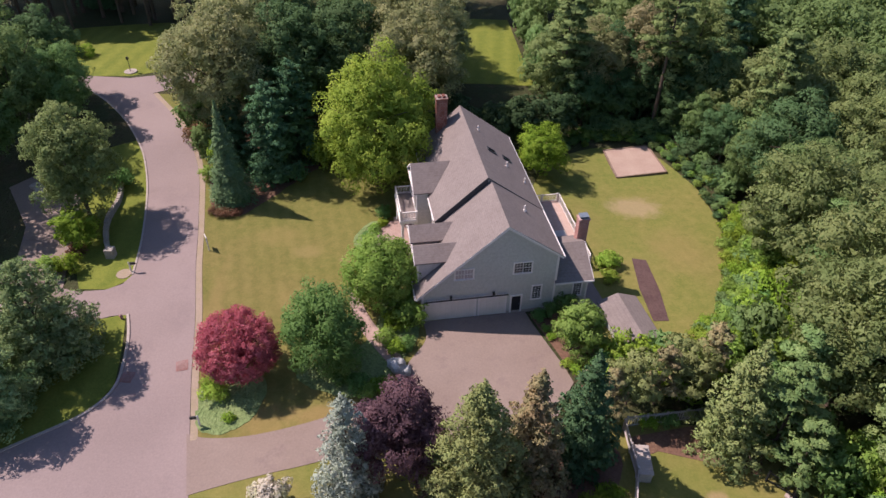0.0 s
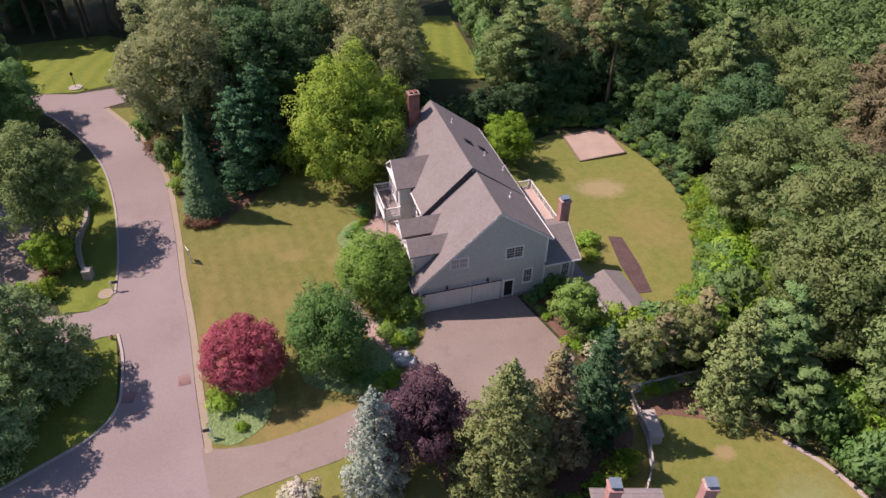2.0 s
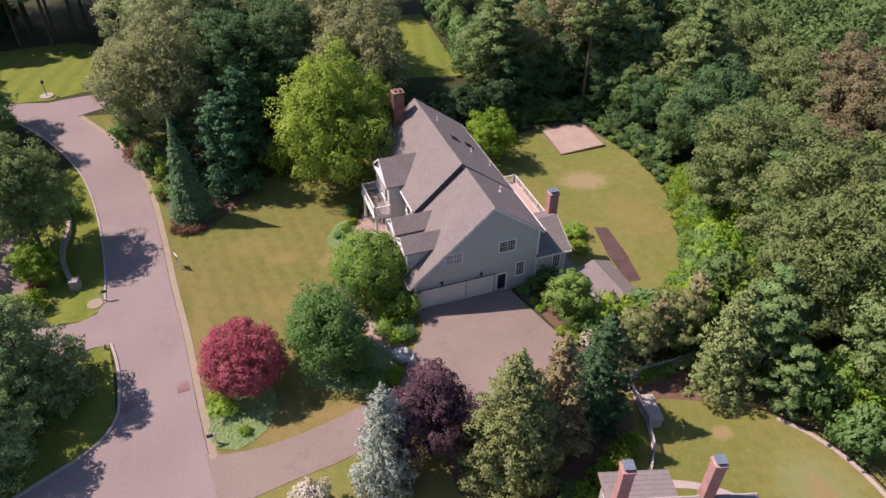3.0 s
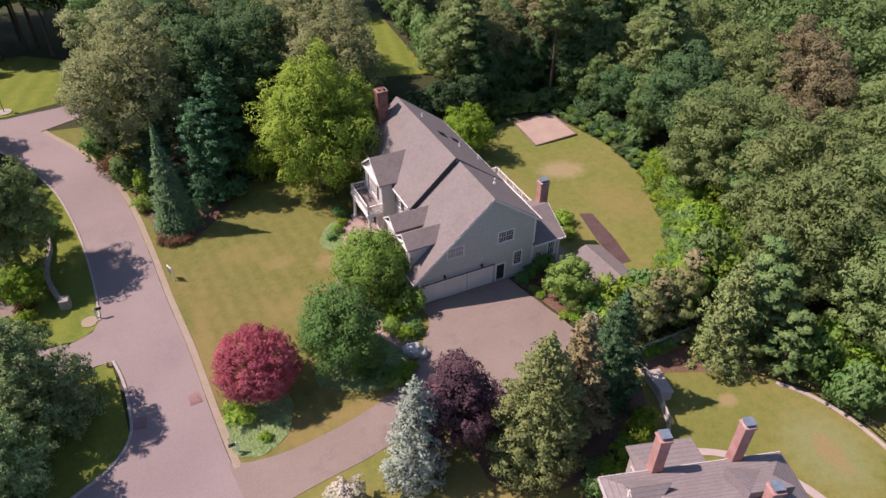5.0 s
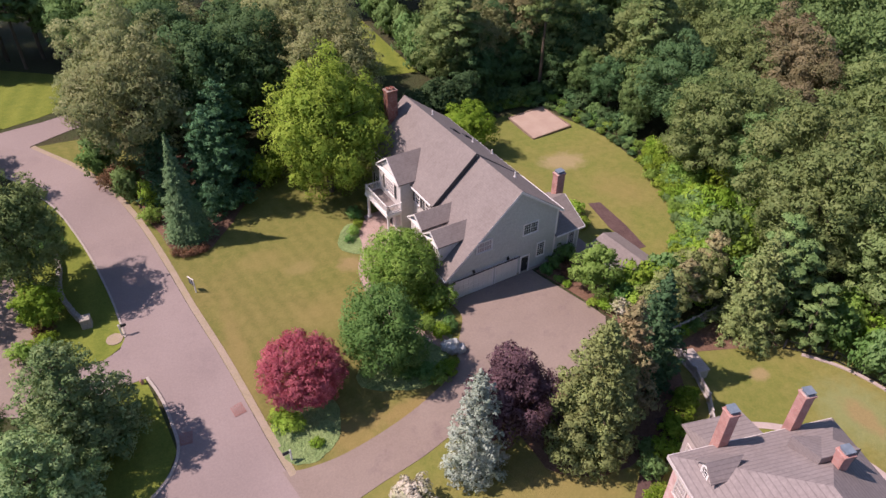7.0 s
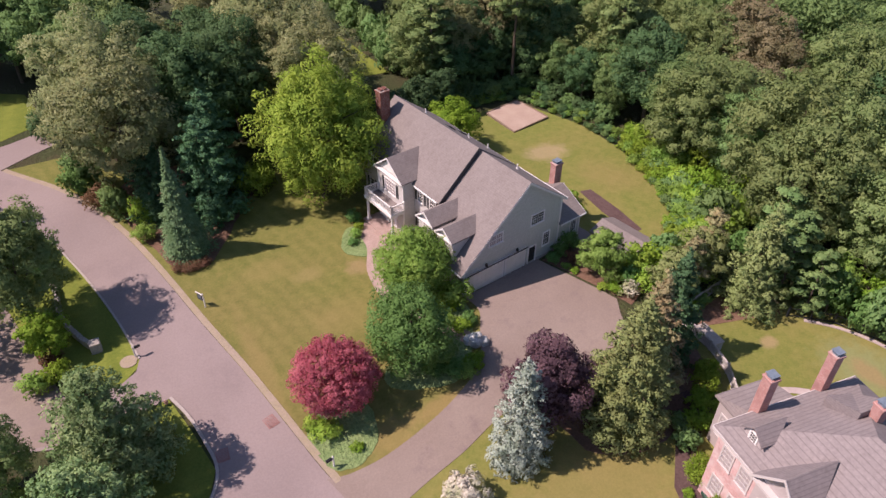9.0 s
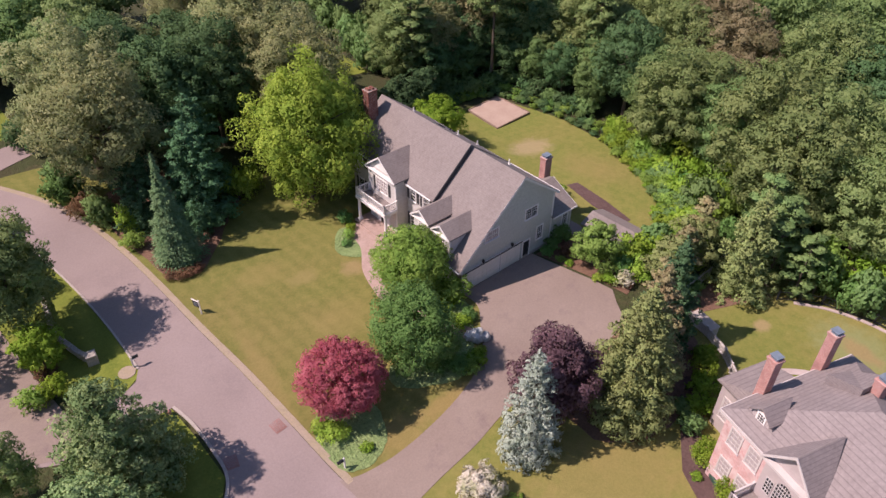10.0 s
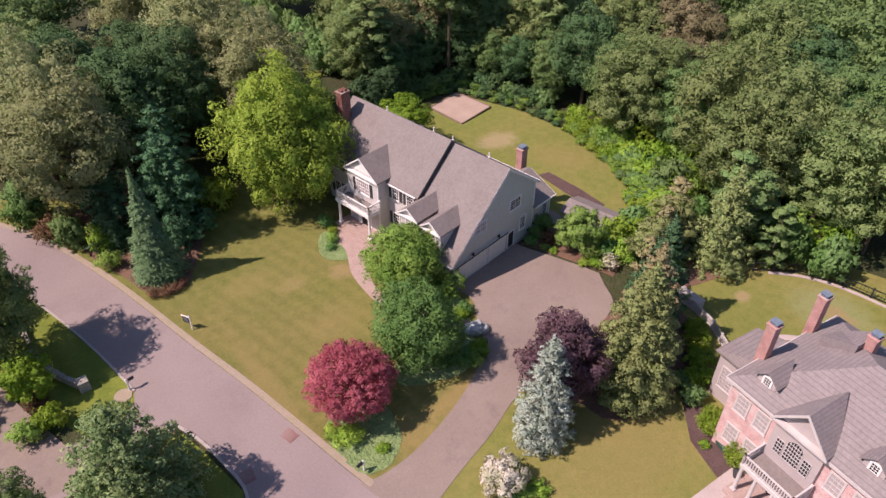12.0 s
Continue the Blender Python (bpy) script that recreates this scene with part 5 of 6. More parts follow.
# ---- shrubs, hedges and undergrowth ----
SHRUB = {
    "lime": [shrub_mesh(1.0, 1.5, 1700, 0.1, L_LIME, 60 + i) for i in range(2)],
    "green": [shrub_mesh(1.0, 1.5, 1700, 0.1, L_GREEN, 70 + i) for i in range(2)],
    "mid": [shrub_mesh(1.0, 1.6, 1700, 0.1, L_MID, 80)],
    "russet": [shrub_mesh(1.0, 1.2, 1500, 0.09, L_RUSSET, 90)],
    "white": [shrub_mesh(1.0, 1.5, 800, 0.16, L_BLOSSOM, 95)],
    "yellow": [shrub_mesh(1.0, 1.5, 1700, 0.1, L_YELLOW, 97)],
    "deep": [shrub_mesh(1.0, 1.5, 1700, 0.1, L_DEEP, 96)],
    "wild": [shrub_mesh(1.0, 1.7, 1800, 0.12, L_WOOD, 98)],
    "ball": [broad_tree(1.0, 1.9, 0.02, 5200, 0.06, L_LIME, 99, 0.05, 0.26, 120, 1.0, 0.2, 0.0, -0.9, 0.0, 0.0)],
}
SAY = {"lime": "bright lime-green shrub", "green": "dark green leafy shrub", "mid": "fresh green shrub", "russet": "russet-brown low shrub", "white": "shrub with white blossom", "yellow": "yellow-green shrub", "deep": "deep green leafy shrub", "wild": "rough green bush", "ball": "green shrub clipped into a ball"}


def shrub(kind, x, y, r, h=1.0, where="in a planted bed", group=""):
    k = SHRUB[kind]
    q = int(abs(x * 7 + y * 13))
    return plant("shrub", k[q % len(k)], x, y, SAY[kind] + " " + where, "shrub", q * 37 % 360, (r, r, r * h), group)


for kind, x, y, r, h in (("lime", -3.6, 46.6, 1.2, 0.9), ("mid", -2.3, 46.8, 1.5, 1.1), ("lime", -3.6, 43.6, 0.9, 0.8), ("green", -2.6, 44.0, 0.8, 0.9), ("mid", -4.6, 44.8, 1.0, 0.8),
                         ("lime", -4.7, 39.6, 0.95, 0.7), ("mid", -5.6, 39.0, 1.0, 0.7), ("yellow", -3.9, 40.0, 0.6, 0.7), ("green", -6.6, 39.8, 1.1, 0.8), ("green", -8.2, 40.4, 1.0, 0.8)):
    shrub(kind, x, y, r, h, "beside the driveway")
for kind, x, y, r, h in (("green", 9.6, 47.9, 0.75, 0.8), ("green", 10.8, 48.4, 0.9, 1.0), ("green", 12.4, 48.8, 1.2, 1.2), ("russet", 11.4, 46.8, 0.85, 1.0), ("lime", 10.6, 45.4, 0.5, 0.7), ("mid", 10.2, 46.4, 0.5, 0.6),
                         ("yellow", 11.6, 42.0, 0.6, 0.8), ("lime", 12.4, 41.2, 0.8, 0.9), ("white", 13.4, 40.2, 0.95, 1.0), ("green", 14.6, 41.8, 1.2, 1.0), ("yellow", 16.4, 42.8, 1.7, 1.1), ("lime", 18.6, 42.2, 1.8, 1.1), ("wild", 20.6, 43.0, 1.8, 1.1), ("yellow", 15.6, 40.2, 1.4, 1.0)):
    shrub(kind, x, y, r, h, "beside the garage forecourt")
for x, y, r in ((17.9, 56.6, 1.25), (17.6, 54.3, 0.95)):
    shrub("yellow", x, y, r, 0.8, "clipped round behind the house")
for kind, x, y, r, h in (("yellow", -18.7, 38.9, 1.15, 0.65), ("yellow", -19.3, 40.1, 0.8, 0.7), ("lime", -17.0, 36.6, 0.55, 0.7)):
    shrub(kind, x, y, r, h, "in the bed by the road")
for x, y in ((-24.9, 64.0), (-24.0, 63.5), (-23.1, 63.3), (-22.2, 63.7)):
    shrub("russet", x, y, 0.75, 0.8, "at the foot of a spruce", "russet shrubs below the spruce")
for kind, x, y, r, h in (("yellow", -14.5, 74.0, 1.8, 1.3), ("lime", -12.6, 75.5, 1.6, 1.2), ("yellow", -26.6, 73.5, 1.0, 2.0), ("mid", -26.8, 70.5, 1.2, 0.9), ("wild", -28.8, 75.5, 1.7, 1.3), ("russet", -30.2, 78.0, 1.5, 1.2), ("green", -32.0, 80.5, 1.7, 1.3), ("wild", -30.6, 82.0, 2.2, 1.5)):
    shrub(kind, x, y, r, h, "under the trees at the lawn's edge")
for kind, x, y, r, h in (("mid", -6.8, 61.0, 0.7, 0.8), ("lime", -6.0, 62.2, 0.6, 0.8), ("green", -6.0, 63.8, 0.9, 0.9), ("green", -7.6, 60.0, 0.6, 0.7)):
    shrub(kind, x, y, r, h, "beside the entrance steps")
for kind, x, y, r, h in (("ball", 5.1, 21.9, 1.25, 0.9), ("ball", 4.0, 18.7, 1.15, 1.0), ("wild", 6.3, 24.4, 1.1, 1.0), ("lime", 8.3, 25.6, 1.2, 1.0), ("lime", 10.0, 26.8, 1.2, 1.1), ("lime", 11.6, 28.0, 1.2, 1.1), ("lime", 12.9, 29.3, 1.1, 1.0), ("wild", 7.2, 26.4, 0.9, 0.8), ("lime", 3.4, 21.2, 0.45, 0.7)):
    shrub(kind, x, y, r, h, "beside a brick house")
for kind, x, y, r, h in (("mid", -11.0, 26.7, 0.7, 0.8), ("yellow", -10.0, 26.3, 0.8, 0.7), ("green", -12.2, 26.9, 0.9, 0.6)):
    shrub(kind, x, y, r, h, "on the neighbouring lawn")
for kind, x, y, r, h in (("lime", 17.3, 36.0, 0.8, 0.9), ("green", 19.2, 36.2, 0.9, 0.9)):
    shrub(kind, x, y, r, h, "beside a grey fence")
shrub("lime", -53.5, 101.5, 1.6, 0.7, "on the lawn across the road")
for kind, x, y, r, h in (("lime", -37.0, 54.0, 1.3, 1.0), ("russet", -37.4, 56.6, 1.0, 0.8), ("mid", -38.6, 53.6, 1.2, 1.0), ("green", -36.5, 68.5, 1.5, 1.0)):
    shrub(kind, x, y, r, h, "behind the stone wall")

for x, y in ((14.8, 99.5), (16.0, 103.0), (15.2, 107.0), (16.4, 111.0), (15.0, 115.0), (16.0, 119.5), (14.6, 123.5), (17.5, 100.5), (18.5, 107.5)):
    shrub("wild", x, y, 2.4, 1.5, "at the edge of the far lawn", "bushes beside the far lawn")
# the wild hedge round the back lawn
EDGE = smooth_line([(12.0, 79.6, 0), (17.4, 82.4, 0), (22.0, 84.6, 0), (28.6, 83.6, 0), (31.4, 78.4, 0), (33.0, 71.5, 0), (32.6, 62.6, 0), (30.2, 55.0, 0), (27.4, 49.4, 0), (24.0, 45.4, 0), (20.6, 42.2, 0)], 7)
rng = random.Random(5)
for i, p in enumerate(EDGE):
    far = i < 40
    for j in range(2 if far else 3):
        kind = rng.choice(("lime", "mid", "lime", "wild", "yellow") if not far else ("wild", "deep", "mid", "green"))
        x, y = p.x + rng.uniform(-0.5, 0.5), p.y + rng.uniform(-0.7, 0.7)
        out = Vector((x - 20.0, y - 64.0)).normalized() * (j * 1.5)
        r = rng.uniform(0.5, 0.8) + j * 0.15 if far else rng.uniform(0.7, 1.05) + j * 0.3
        shrub(kind, x + out.x, y + out.y, r, rng.uniform(0.6, 0.9) + (0.05 if far else 0.2) * j, "in the wild hedge round the lawn", "wild hedge round the back lawn")
# undergrowth between lawn and wood, and round the neighbouring garden
for i in range(70):
    x, y = rng.uniform(24, 42), rng.uniform(26, 62)
    if x < 29 + (y - 30) * 0.13 and y < 38:
        continue
    if x < 25 + max(0.0, y - 44) * 0.75:
        continue
    shrub(rng.choice(("wild", "mid", "green", "lime")), x, y, rng.uniform(1.2, 2.3), rng.uniform(1.0, 1.5), "in the undergrowth below the wood", "undergrowth")
for i in range(60):
    x, y = rng.uniform(-34, 44), rng.uniform(86, 99)
    if open_wood(x, y) or -34 < x < 0:
        shrub(rng.choice(("wild", "deep", "deep")), x, y, rng.uniform(1.4, 2.4), rng.uniform(1.0, 1.6), "in the undergrowth below the wood", "undergrowth")

# more trees standing round the lawns
for x, y, k, s, a in ((20.0, 88.0, 1, 0.62, 0), (24.2, 89.0, 1, 0.6, 70), (28.0, 90.5, 1, 0.72, 130), (32.6, 87.4, 1, 0.62, 200), (35.2, 83.0, 0, 0.6, 260), (36.4, 78.4, 1, 0.62, 310), (37.2, 73.0, 0, 0.55, 20), (33.6, 91.5, 1, 0.85, 40), (37.8, 87.5, 1, 0.9, 90), (24.6, 94.0, 1, 0.9, 170)):
    plant("tree", WOOD[k], x, y, "deep green tree at the edge of the wood" if k else "fresh green tree at the edge of the wood", "tree", a, (s, s, s), "trees behind the sandpit")
for i in range(16):
    x, y = (21.0 + i * 1.3, 86.6 - max(0, i - 7) * 0.2) if i < 10 else (33.4 + (i - 10) * 0.45, 83.0 - (i - 10) * 2.2)
    shrub("deep" if i % 3 else "wild", x, y, 1.3 + 0.2 * (i % 4), 0.9, "in the undergrowth below the wood", "undergrowth")
SMALLPINE = [pine(2.3, 8.0, 1.2, 8000, 0.13, L_FIR2, 101, 0.13), broad_tree(2.4, 6.0, 1.5, 9000, 0.12, L_FIR, 102, 0.12, 0.3, 30, 0.6)]
for x, y, k, s, a in ((15.8, 37.6, 1, 0.9, 0), (18.4, 38.2, 0, 0.85, 60), (20.6, 38.6, 1, 0.95, 140), (22.8, 39.8, 0, 0.95, 200), (14.0, 36.4, 0, 0.75, 300)):
    plant("pine", SMALLPINE[k], x, y, "small grey-green pine in a loose row", "tree", a, (s, s, s), "small pines behind the fence")
CED = pine(3.0, 10.5, 0.8, 14000, 0.14, L_PINE, 103, 0.16)
for x, y, s, a in ((26.4, 33.4, 1.0, 0), (28.2, 36.6, 1.0, 80), (27.0, 30.6, 0.75, 150)):
    plant("pine", CED, x, y, "pale green soft-needled pine in the neighbouring garden", "tree", a, (s, s, s), "soft pines")
for x, y, m, s, a, lab in ((-52.5, 70.5, WOOD[0], 0.9, 0, "leafy green tree beyond the stone steps"), (-47.0, 80.0, WOOD[0], 0.8, 60, "leafy green tree beside the road"), (-48.0, 56.5, WOOD[2], 0.45, 100, "leafy green tree beside the forecourt"), (-54.5, 61.0, WOOD[2], 0.6, 40, "leafy green tree beside the stone steps"), (-53.0, 73.0, WOOD[0], 0.7, 70, "leafy green tree beyond the stone steps"), (-51.0, 77.0, WOOD[0], 1.1, 20, "leafy green tree beyond the road"), (-51.0, 86.5, WOOD[1], 0.85, 10, "dark green tree beside the road"), (-53.0, 48.0, WOOD[0], 0.8, 0, "leafy green tree beside the forecourt"), (-41.5, 44.2, WOOD[2], 0.55, 0, "leafy green tree beside the side drive")):
    plant("tree", m, x, y, lab, "tree", a, (s, s, s))

# ---- garden shed ----
shed = thing("garden_shed", pose(17.8, 46.9, gz(17.6, 47) - 0.1, 0, 0, 12), "small garden shed with a grey shingle roof", "shed")
part("wall", boxes((-1.6, 1.6, -2.7, 2.5, 0, 1.8)), M_SIDING, shed)
part("roof", slab([(0.0, -3.0, 2.5), (-2.0, -3.0, 1.75), (-2.0, 2.8, 1.75), (0.0, 2.8, 2.5)], [(0.0, -3.0, 2.5), (0.0, 2.8, 2.5), (2.0, 2.8, 1.75), (2.0, -3.0, 1.75)], thick=0.12), M_ROOF, shed)
bm = bmesh.new()
solid(bm, [(-1.6, -2.7, 1.8), (1.6, -2.7, 1.8), (0, -2.7, 2.36)], (0, 5.2, 0))
part("gable", bm, M_SIDING, shed)
part("door", bevelled(boxes((-0.55, 0.55, -2.74, -2.68, 0.05, 1.8)), 0.01), M_DOOR, shed)

# ---- road furniture ----


def mailbox(x, y, turn, label):
    m = thing("mailbox", pose(x, y, gz(x, y) + 0.02, 0, 0, turn), label, "mailbox")
    part("post", bevelled(boxes((-0.06, 0.06, -0.06, 0.06, -0.3, 1.25)), 0.01), M_WHITE, m)
    part("arm", bevelled(boxes((-0.05, 0.55, -0.05, 0.05, 0.92, 1.02)), 0.01), M_WHITE, m)
    bm = bmesh.new()
    prof = [(-0.1, 0.0), (0.1, 0.0), (0.1, 0.14)] + [(0.1 * math.cos(k), 0.14 + 0.1 * math.sin(k)) for k in (0.6, 1.2, 1.8, 2.5)] + [(-0.1, 0.14)]
    solid(bm, [(0.12, py, 1.03 + pz) for py, pz in prof], (0.5, 0, 0))
    part("box", bm, M_DARK, m, "black rounded mailbox")
    bm = bmesh.new()
    tube(bm, (0, 0, 1.25), (0, 0, 1.38), 0.09, 0.01, 6)
    part("finial", bm, M_WHITE, m)
    return m


mailbox(-30.75, 54.0, 10, "black mailbox on a white wooden post")
mailbox(-19.2, 36.0, 190, "black mailbox on a white wooden post")
drape("bed_mailbox", [(-31.4 + 0.75 * math.cos(k / 2), 53.7 + 0.75 * math.sin(k / 2)) for k in range(12)], 0.08, M_VERGE, "small sandy ring round a mailbox post", "flower bed")
sg = thing("sign", pose(-23.8, 57.4, gz(-23.8, 57.4), 0, 0, -62), "dark hanging sign board on a white post", "sign")
part("post", bevelled(boxes((-0.05, 0.05, -0.05, 0.05, -0.3, 1.75)), 0.01), M_WHITE, sg)
part("arm", bevelled(boxes((-0.95, 0.05, -0.04, 0.04, 1.5, 1.58)), 0.01), M_WHITE, sg)
bd = part("board", boxes((-0.85, -0.15, -0.02, 0.02, 0.75, 1.4)), M_DARK, sg, "dark sign board")
for z in (1.25, 1.08, 0.92):
    part("bar", boxes((-0.75, -0.25, -0.027, -0.021, z, z + 0.06)), M_METAL, bd)


def grate(x, y, turn):
    gr = thing("storm_drain", pose(x, y, gz(x, y) + 0.066, 0, 0, turn), "rusty iron storm drain grate in the road", "drain")
    part("frame", boxes((-0.5, 0.5, -0.6, -0.5, -0.05, 0.012), (-0.5, 0.5, 0.5, 0.6, -0.05, 0.012), (-0.5, -0.42, -0.5, 0.5, -0.05, 0.012), (0.42, 0.5, -0.5, 0.5, -0.05, 0.012)), M_IRON, gr)
    for i in range(7):
        part("slat", boxes((-0.42, 0.42, -0.47 + i * 0.14, -0.39 + i * 0.14, -0.05, 0.008)), M_IRON, gr)


grate(-22.3, 42.0, 14)
grate(-26.6, 40.6, -4)
pil = thing("stone_wall", Matrix(), "low curving field-stone garden wall with an end pillar", "wall")
SW = smooth_line([(-33.8, 56.6, 0), (-34.8, 58.4, 0), (-36.0, 62.0, 0), (-36.2, 66.5, 0), (-37.6, 71.0, 0)], 10)
rng = random.Random(8)
for i, p in enumerate(SW[:-1]):
    q = SW[i + 1]
    d = (q - p).to_2d()
    n = Vector((-d.y, d.x)).normalized() * 0.22
    z = gz(p.x, p.y)
    for k in range(2):
        bm = bmesh.new()
        e = rng.uniform(-0.03, 0.03)
        z0 = z - 0.1 + k * 0.42
        solid(bm, [(p.x + n.x + e, p.y + n.y, z0), (q.x + n.x + e, q.y + n.y - 0.03, z0), (q.x - n.x + e, q.y - n.y - 0.03, z0), (p.x - n.x + e, p.y - n.y, z0)], (0, 0, 0.4 + rng.uniform(-0.03, 0.03)))
        part("stone", bevelled(bm, 0.04), M_STONE, pil)
for k in range(4):
    part("pillar_stone", bevelled(boxes((-34.1, -33.2, 56.0, 56.9, gz(-33.6, 56.4) - 0.1 + k * 0.3, gz(-33.6, 56.4) + 0.19 + k * 0.3)), 0.04), M_STONE, pil)
st = thing("stone_steps", pose(-47.0, 66.5, gz(-47, 66.5), 0, 0, 30), "pale curved stone steps beside the forecourt", "steps")
for k in range(4):
    bm = bmesh.new()
    r0, r1 = 1.2 + k * 0.42, 1.68 + k * 0.42
    arc = [(-1.0 + j * 0.2) for j in range(11)]
    solid(bm, [(r1 * math.cos(a), r1 * math.sin(a), 0.6 - k * 0.15) for a in arc] + [(r0 * math.cos(a), r0 * math.sin(a), 0.6 - k * 0.15) for a in arc[::-1]], (0, 0, -0.7))
    part("step", bm, M_KERB, st)
rk = thing("garden_rock", pose(-3.2, 41.6, gz(-3.2, 41.6), 0, 0, 20), "pale blue-grey boulder fountain beside the driveway", "boulder")
for k, (x, y, z, r) in enumerate(((0, 0, 0.4, 0.75), (0.45, -0.55, 0.25, 0.5), (-0.35, 0.6, 0.3, 0.55), (0.1, -0.1, 0.95, 0.4))):
    bm = bmesh.new()
    bmesh.ops.create_icosphere(bm, subdivisions=2, radius=r)
    for v in bm.verts:
        v.co *= 1 + 0.28 * noise.noise(v.co * 2.3 + Vector((k * 5, 0, 0)))
        v.co += Vector((x, y, z))
    part("boulder", bm, M_ROCK, rk)

# ---- neighbouring brick house ----
nh = thing("brick_house", pose(4.3, 21.2, 0, 0, 0, -7.4), "large pale red brick house with grey slate roofs and white trim", "house")
W0, E0, N0, S0, EZ = -0.4, 12.4, 0.4, -22.0, 6.35
part("wall", boxes((0.0, 12.0, -21.6, 0.0, -2.5, EZ - 0.1)), M_PINKBRICK, nh)
RX, RZ = (W0 + E0) / 2, EZ + 3.6
RB = N0 - (RX - W0)
part("roof", slab([(W0, N0, EZ), (E0, N0, EZ), (RX, RB, RZ)], [(W0, S0, EZ), (W0, N0, EZ), (RX, RB, RZ), (RX, S0 + 6, RZ)], [(E0, N0, EZ), (E0, S0, EZ), (RX, S0 + 6, RZ), (RX, RB, RZ)], thick=0.2), M_NROOF, nh, "grey slate-like shingle roof")
part("cornice", boxes((W0 - 0.08, W0 + 0.02, S0, N0, EZ - 0.28, EZ - 0.04), (W0, E0, N0 - 0.02, N0 + 0.08, EZ - 0.28, EZ - 0.04), (-0.02, 0.06, -21.0, -0.02, EZ - 0.5, EZ - 0.2)), M_TRIM, nh)
# front gable with its arched window
GC, GH = -5.95, 2.15
bm = bmesh.new()
solid(bm, [(-0.3, GC - 1.9, -2.0), (-0.3, GC + 1.9, -2.0), (-0.3, GC + 1.9, 6.6), (-0.3, GC, 8.5), (-0.3, GC - 1.9, 6.6)], (2.0, 0, 0))
gb = part("front_gable", bm, M_CREAM, nh, "white gabled entrance bay")
part("gable_roof", slab([(-0.8, GC, 8.85), (3.4, GC, 8.85), (0.4, GC - GH, 6.6), (-0.8, GC - GH, 6.6)], [(-0.8, GC, 8.85), (-0.8, GC + GH, 6.6), (0.4, GC + GH, 6.6), (3.4, GC, 8.85)], thick=0.18), M_NROOF, gb)
bm = bmesh.new()
for s in (-1, 1):
    solid(bm, [(-0.84, GC, 8.96), (-0.84, GC + s * (GH + 0.05), 6.6), (-0.84, GC + s * (GH + 0.05), 6.36), (-0.84, GC, 8.7)], (0.06, 0, 0))
box(bm, -0.8, -0.3, GC - GH, GC + GH, 6.35, 6.55)
part("gable_trim", bm, M_TRIM, gb)
aw = new("arched_window")
aw.parent = gb
bm = bmesh.new()
arc = [(GC + 0.62 * math.cos(a), 4.85 + 0.62 * math.sin(a)) for a in (math.pi * k / 12 for k in range(13))]
solid(bm, [(-0.33, y, z) for y, z in [(GC + 0.62, 3.4)] + arc + [(GC - 0.62, 3.4)]], (0.02, 0, 0))
for s in (-1, 1):
    box(bm, -0.33, -0.31, GC + s * 1.08 - 0.3, GC + s * 1.08 + 0.3, 3.4, 4.8)
part("pane", bm, M_GLASS, aw)
bm = bmesh.new()
for k in range(-3, 4):
    box(bm, -0.37, -0.325, GC + k * 0.2 - 0.02, GC + k * 0.2 + 0.02, 3.4, 5.45 - 0.03 * k * k)
for z in (3.4, 3.75, 4.1, 4.45, 4.8, 5.15):
    w = 0.66 if z < 4.9 else 0.5
    box(bm, -0.37, -0.325, GC - w, GC + w, z - 0.02, z + 0.02)
    if z < 4.9:
        for s in (-1, 1):
            box(bm, -0.37, -0.325, GC + s * 1.08 - 0.3, GC + s * 1.08 + 0.3, z - 0.02, z + 0.02)
for s in (-1, 1):
    for y in (0.78, 0.98, 1.18, 1.38):
        box(bm, -0.37, -0.325, GC + s * y - 0.02, GC + s * y + 0.02, 3.4, 4.8)
part("muntin_grid", bm, M_TRIM, aw)
# entrance balcony on its porch
nb = new("entrance_porch")
nb.parent = nh
part("balcony_floor", bevelled(boxes((-2.4, -0.3, GC - 2.1, GC + 2.1, 2.0, 2.4)), 0.03), M_TRIM, nb)
part("balcony_deck", boxes((-2.2, -0.32, GC - 1.9, GC + 1.9, 2.4, 2.43)), M_ROOF, nb)
for a, b in (((-2.3, GC - 2.0), (-2.3, GC + 2.0)), ((-2.3, GC - 2.0), (-0.35, GC - 2.0)), ((-2.3, GC + 2.0), (-0.35, GC + 2.0))):
    rl = new("railing")
    rl.parent = nb
    x0, x1, y0, y1 = min(a[0], b[0]), max(a[0], b[0]), min(a[1], b[1]), max(a[1], b[1])
    part("rail", boxes((x0 - 0.06, x1 + 0.06, y0 - 0.06, y1 + 0.06, 3.2, 3.3), (x0 - 0.04, x1 + 0.04, y0 - 0.04, y1 + 0.04, 2.5, 2.57)), M_TRIM, rl)
    n = int(math.hypot(x1 - x0, y1 - y0) / 0.2)
    for i in range(n + 1):
        x, y = a[0] + (b[0] - a[0]) * i / n, a[1] + (b[1] - a[1]) * i / n
        g = 0.09 if i in (0, n) else 0.035
        part("baluster", boxes((x - g, x + g, y - g, y + g, 2.43, 3.2 + (0.18 if g > 0.05 else 0))), M_TRIM, rl)
for y in (GC - 1.9, GC - 0.7, GC + 0.7, GC + 1.9):
    bm = bmesh.new()
    tube(bm, (-2.2, y, -0.75), (-2.2, y, 2.0), 0.16, 0.13, 12)
    box(bm, -2.42, -1.98, y - 0.2, y + 0.2, -0.8, -0.62)
    part("column", bm, M_TRIM, nb)
part("porch_floor", bevelled(boxes((-2.9, -0.3, GC - 2.3, GC + 2.3, -1.5, -0.75)), 0.03), M_PAVER, nb)
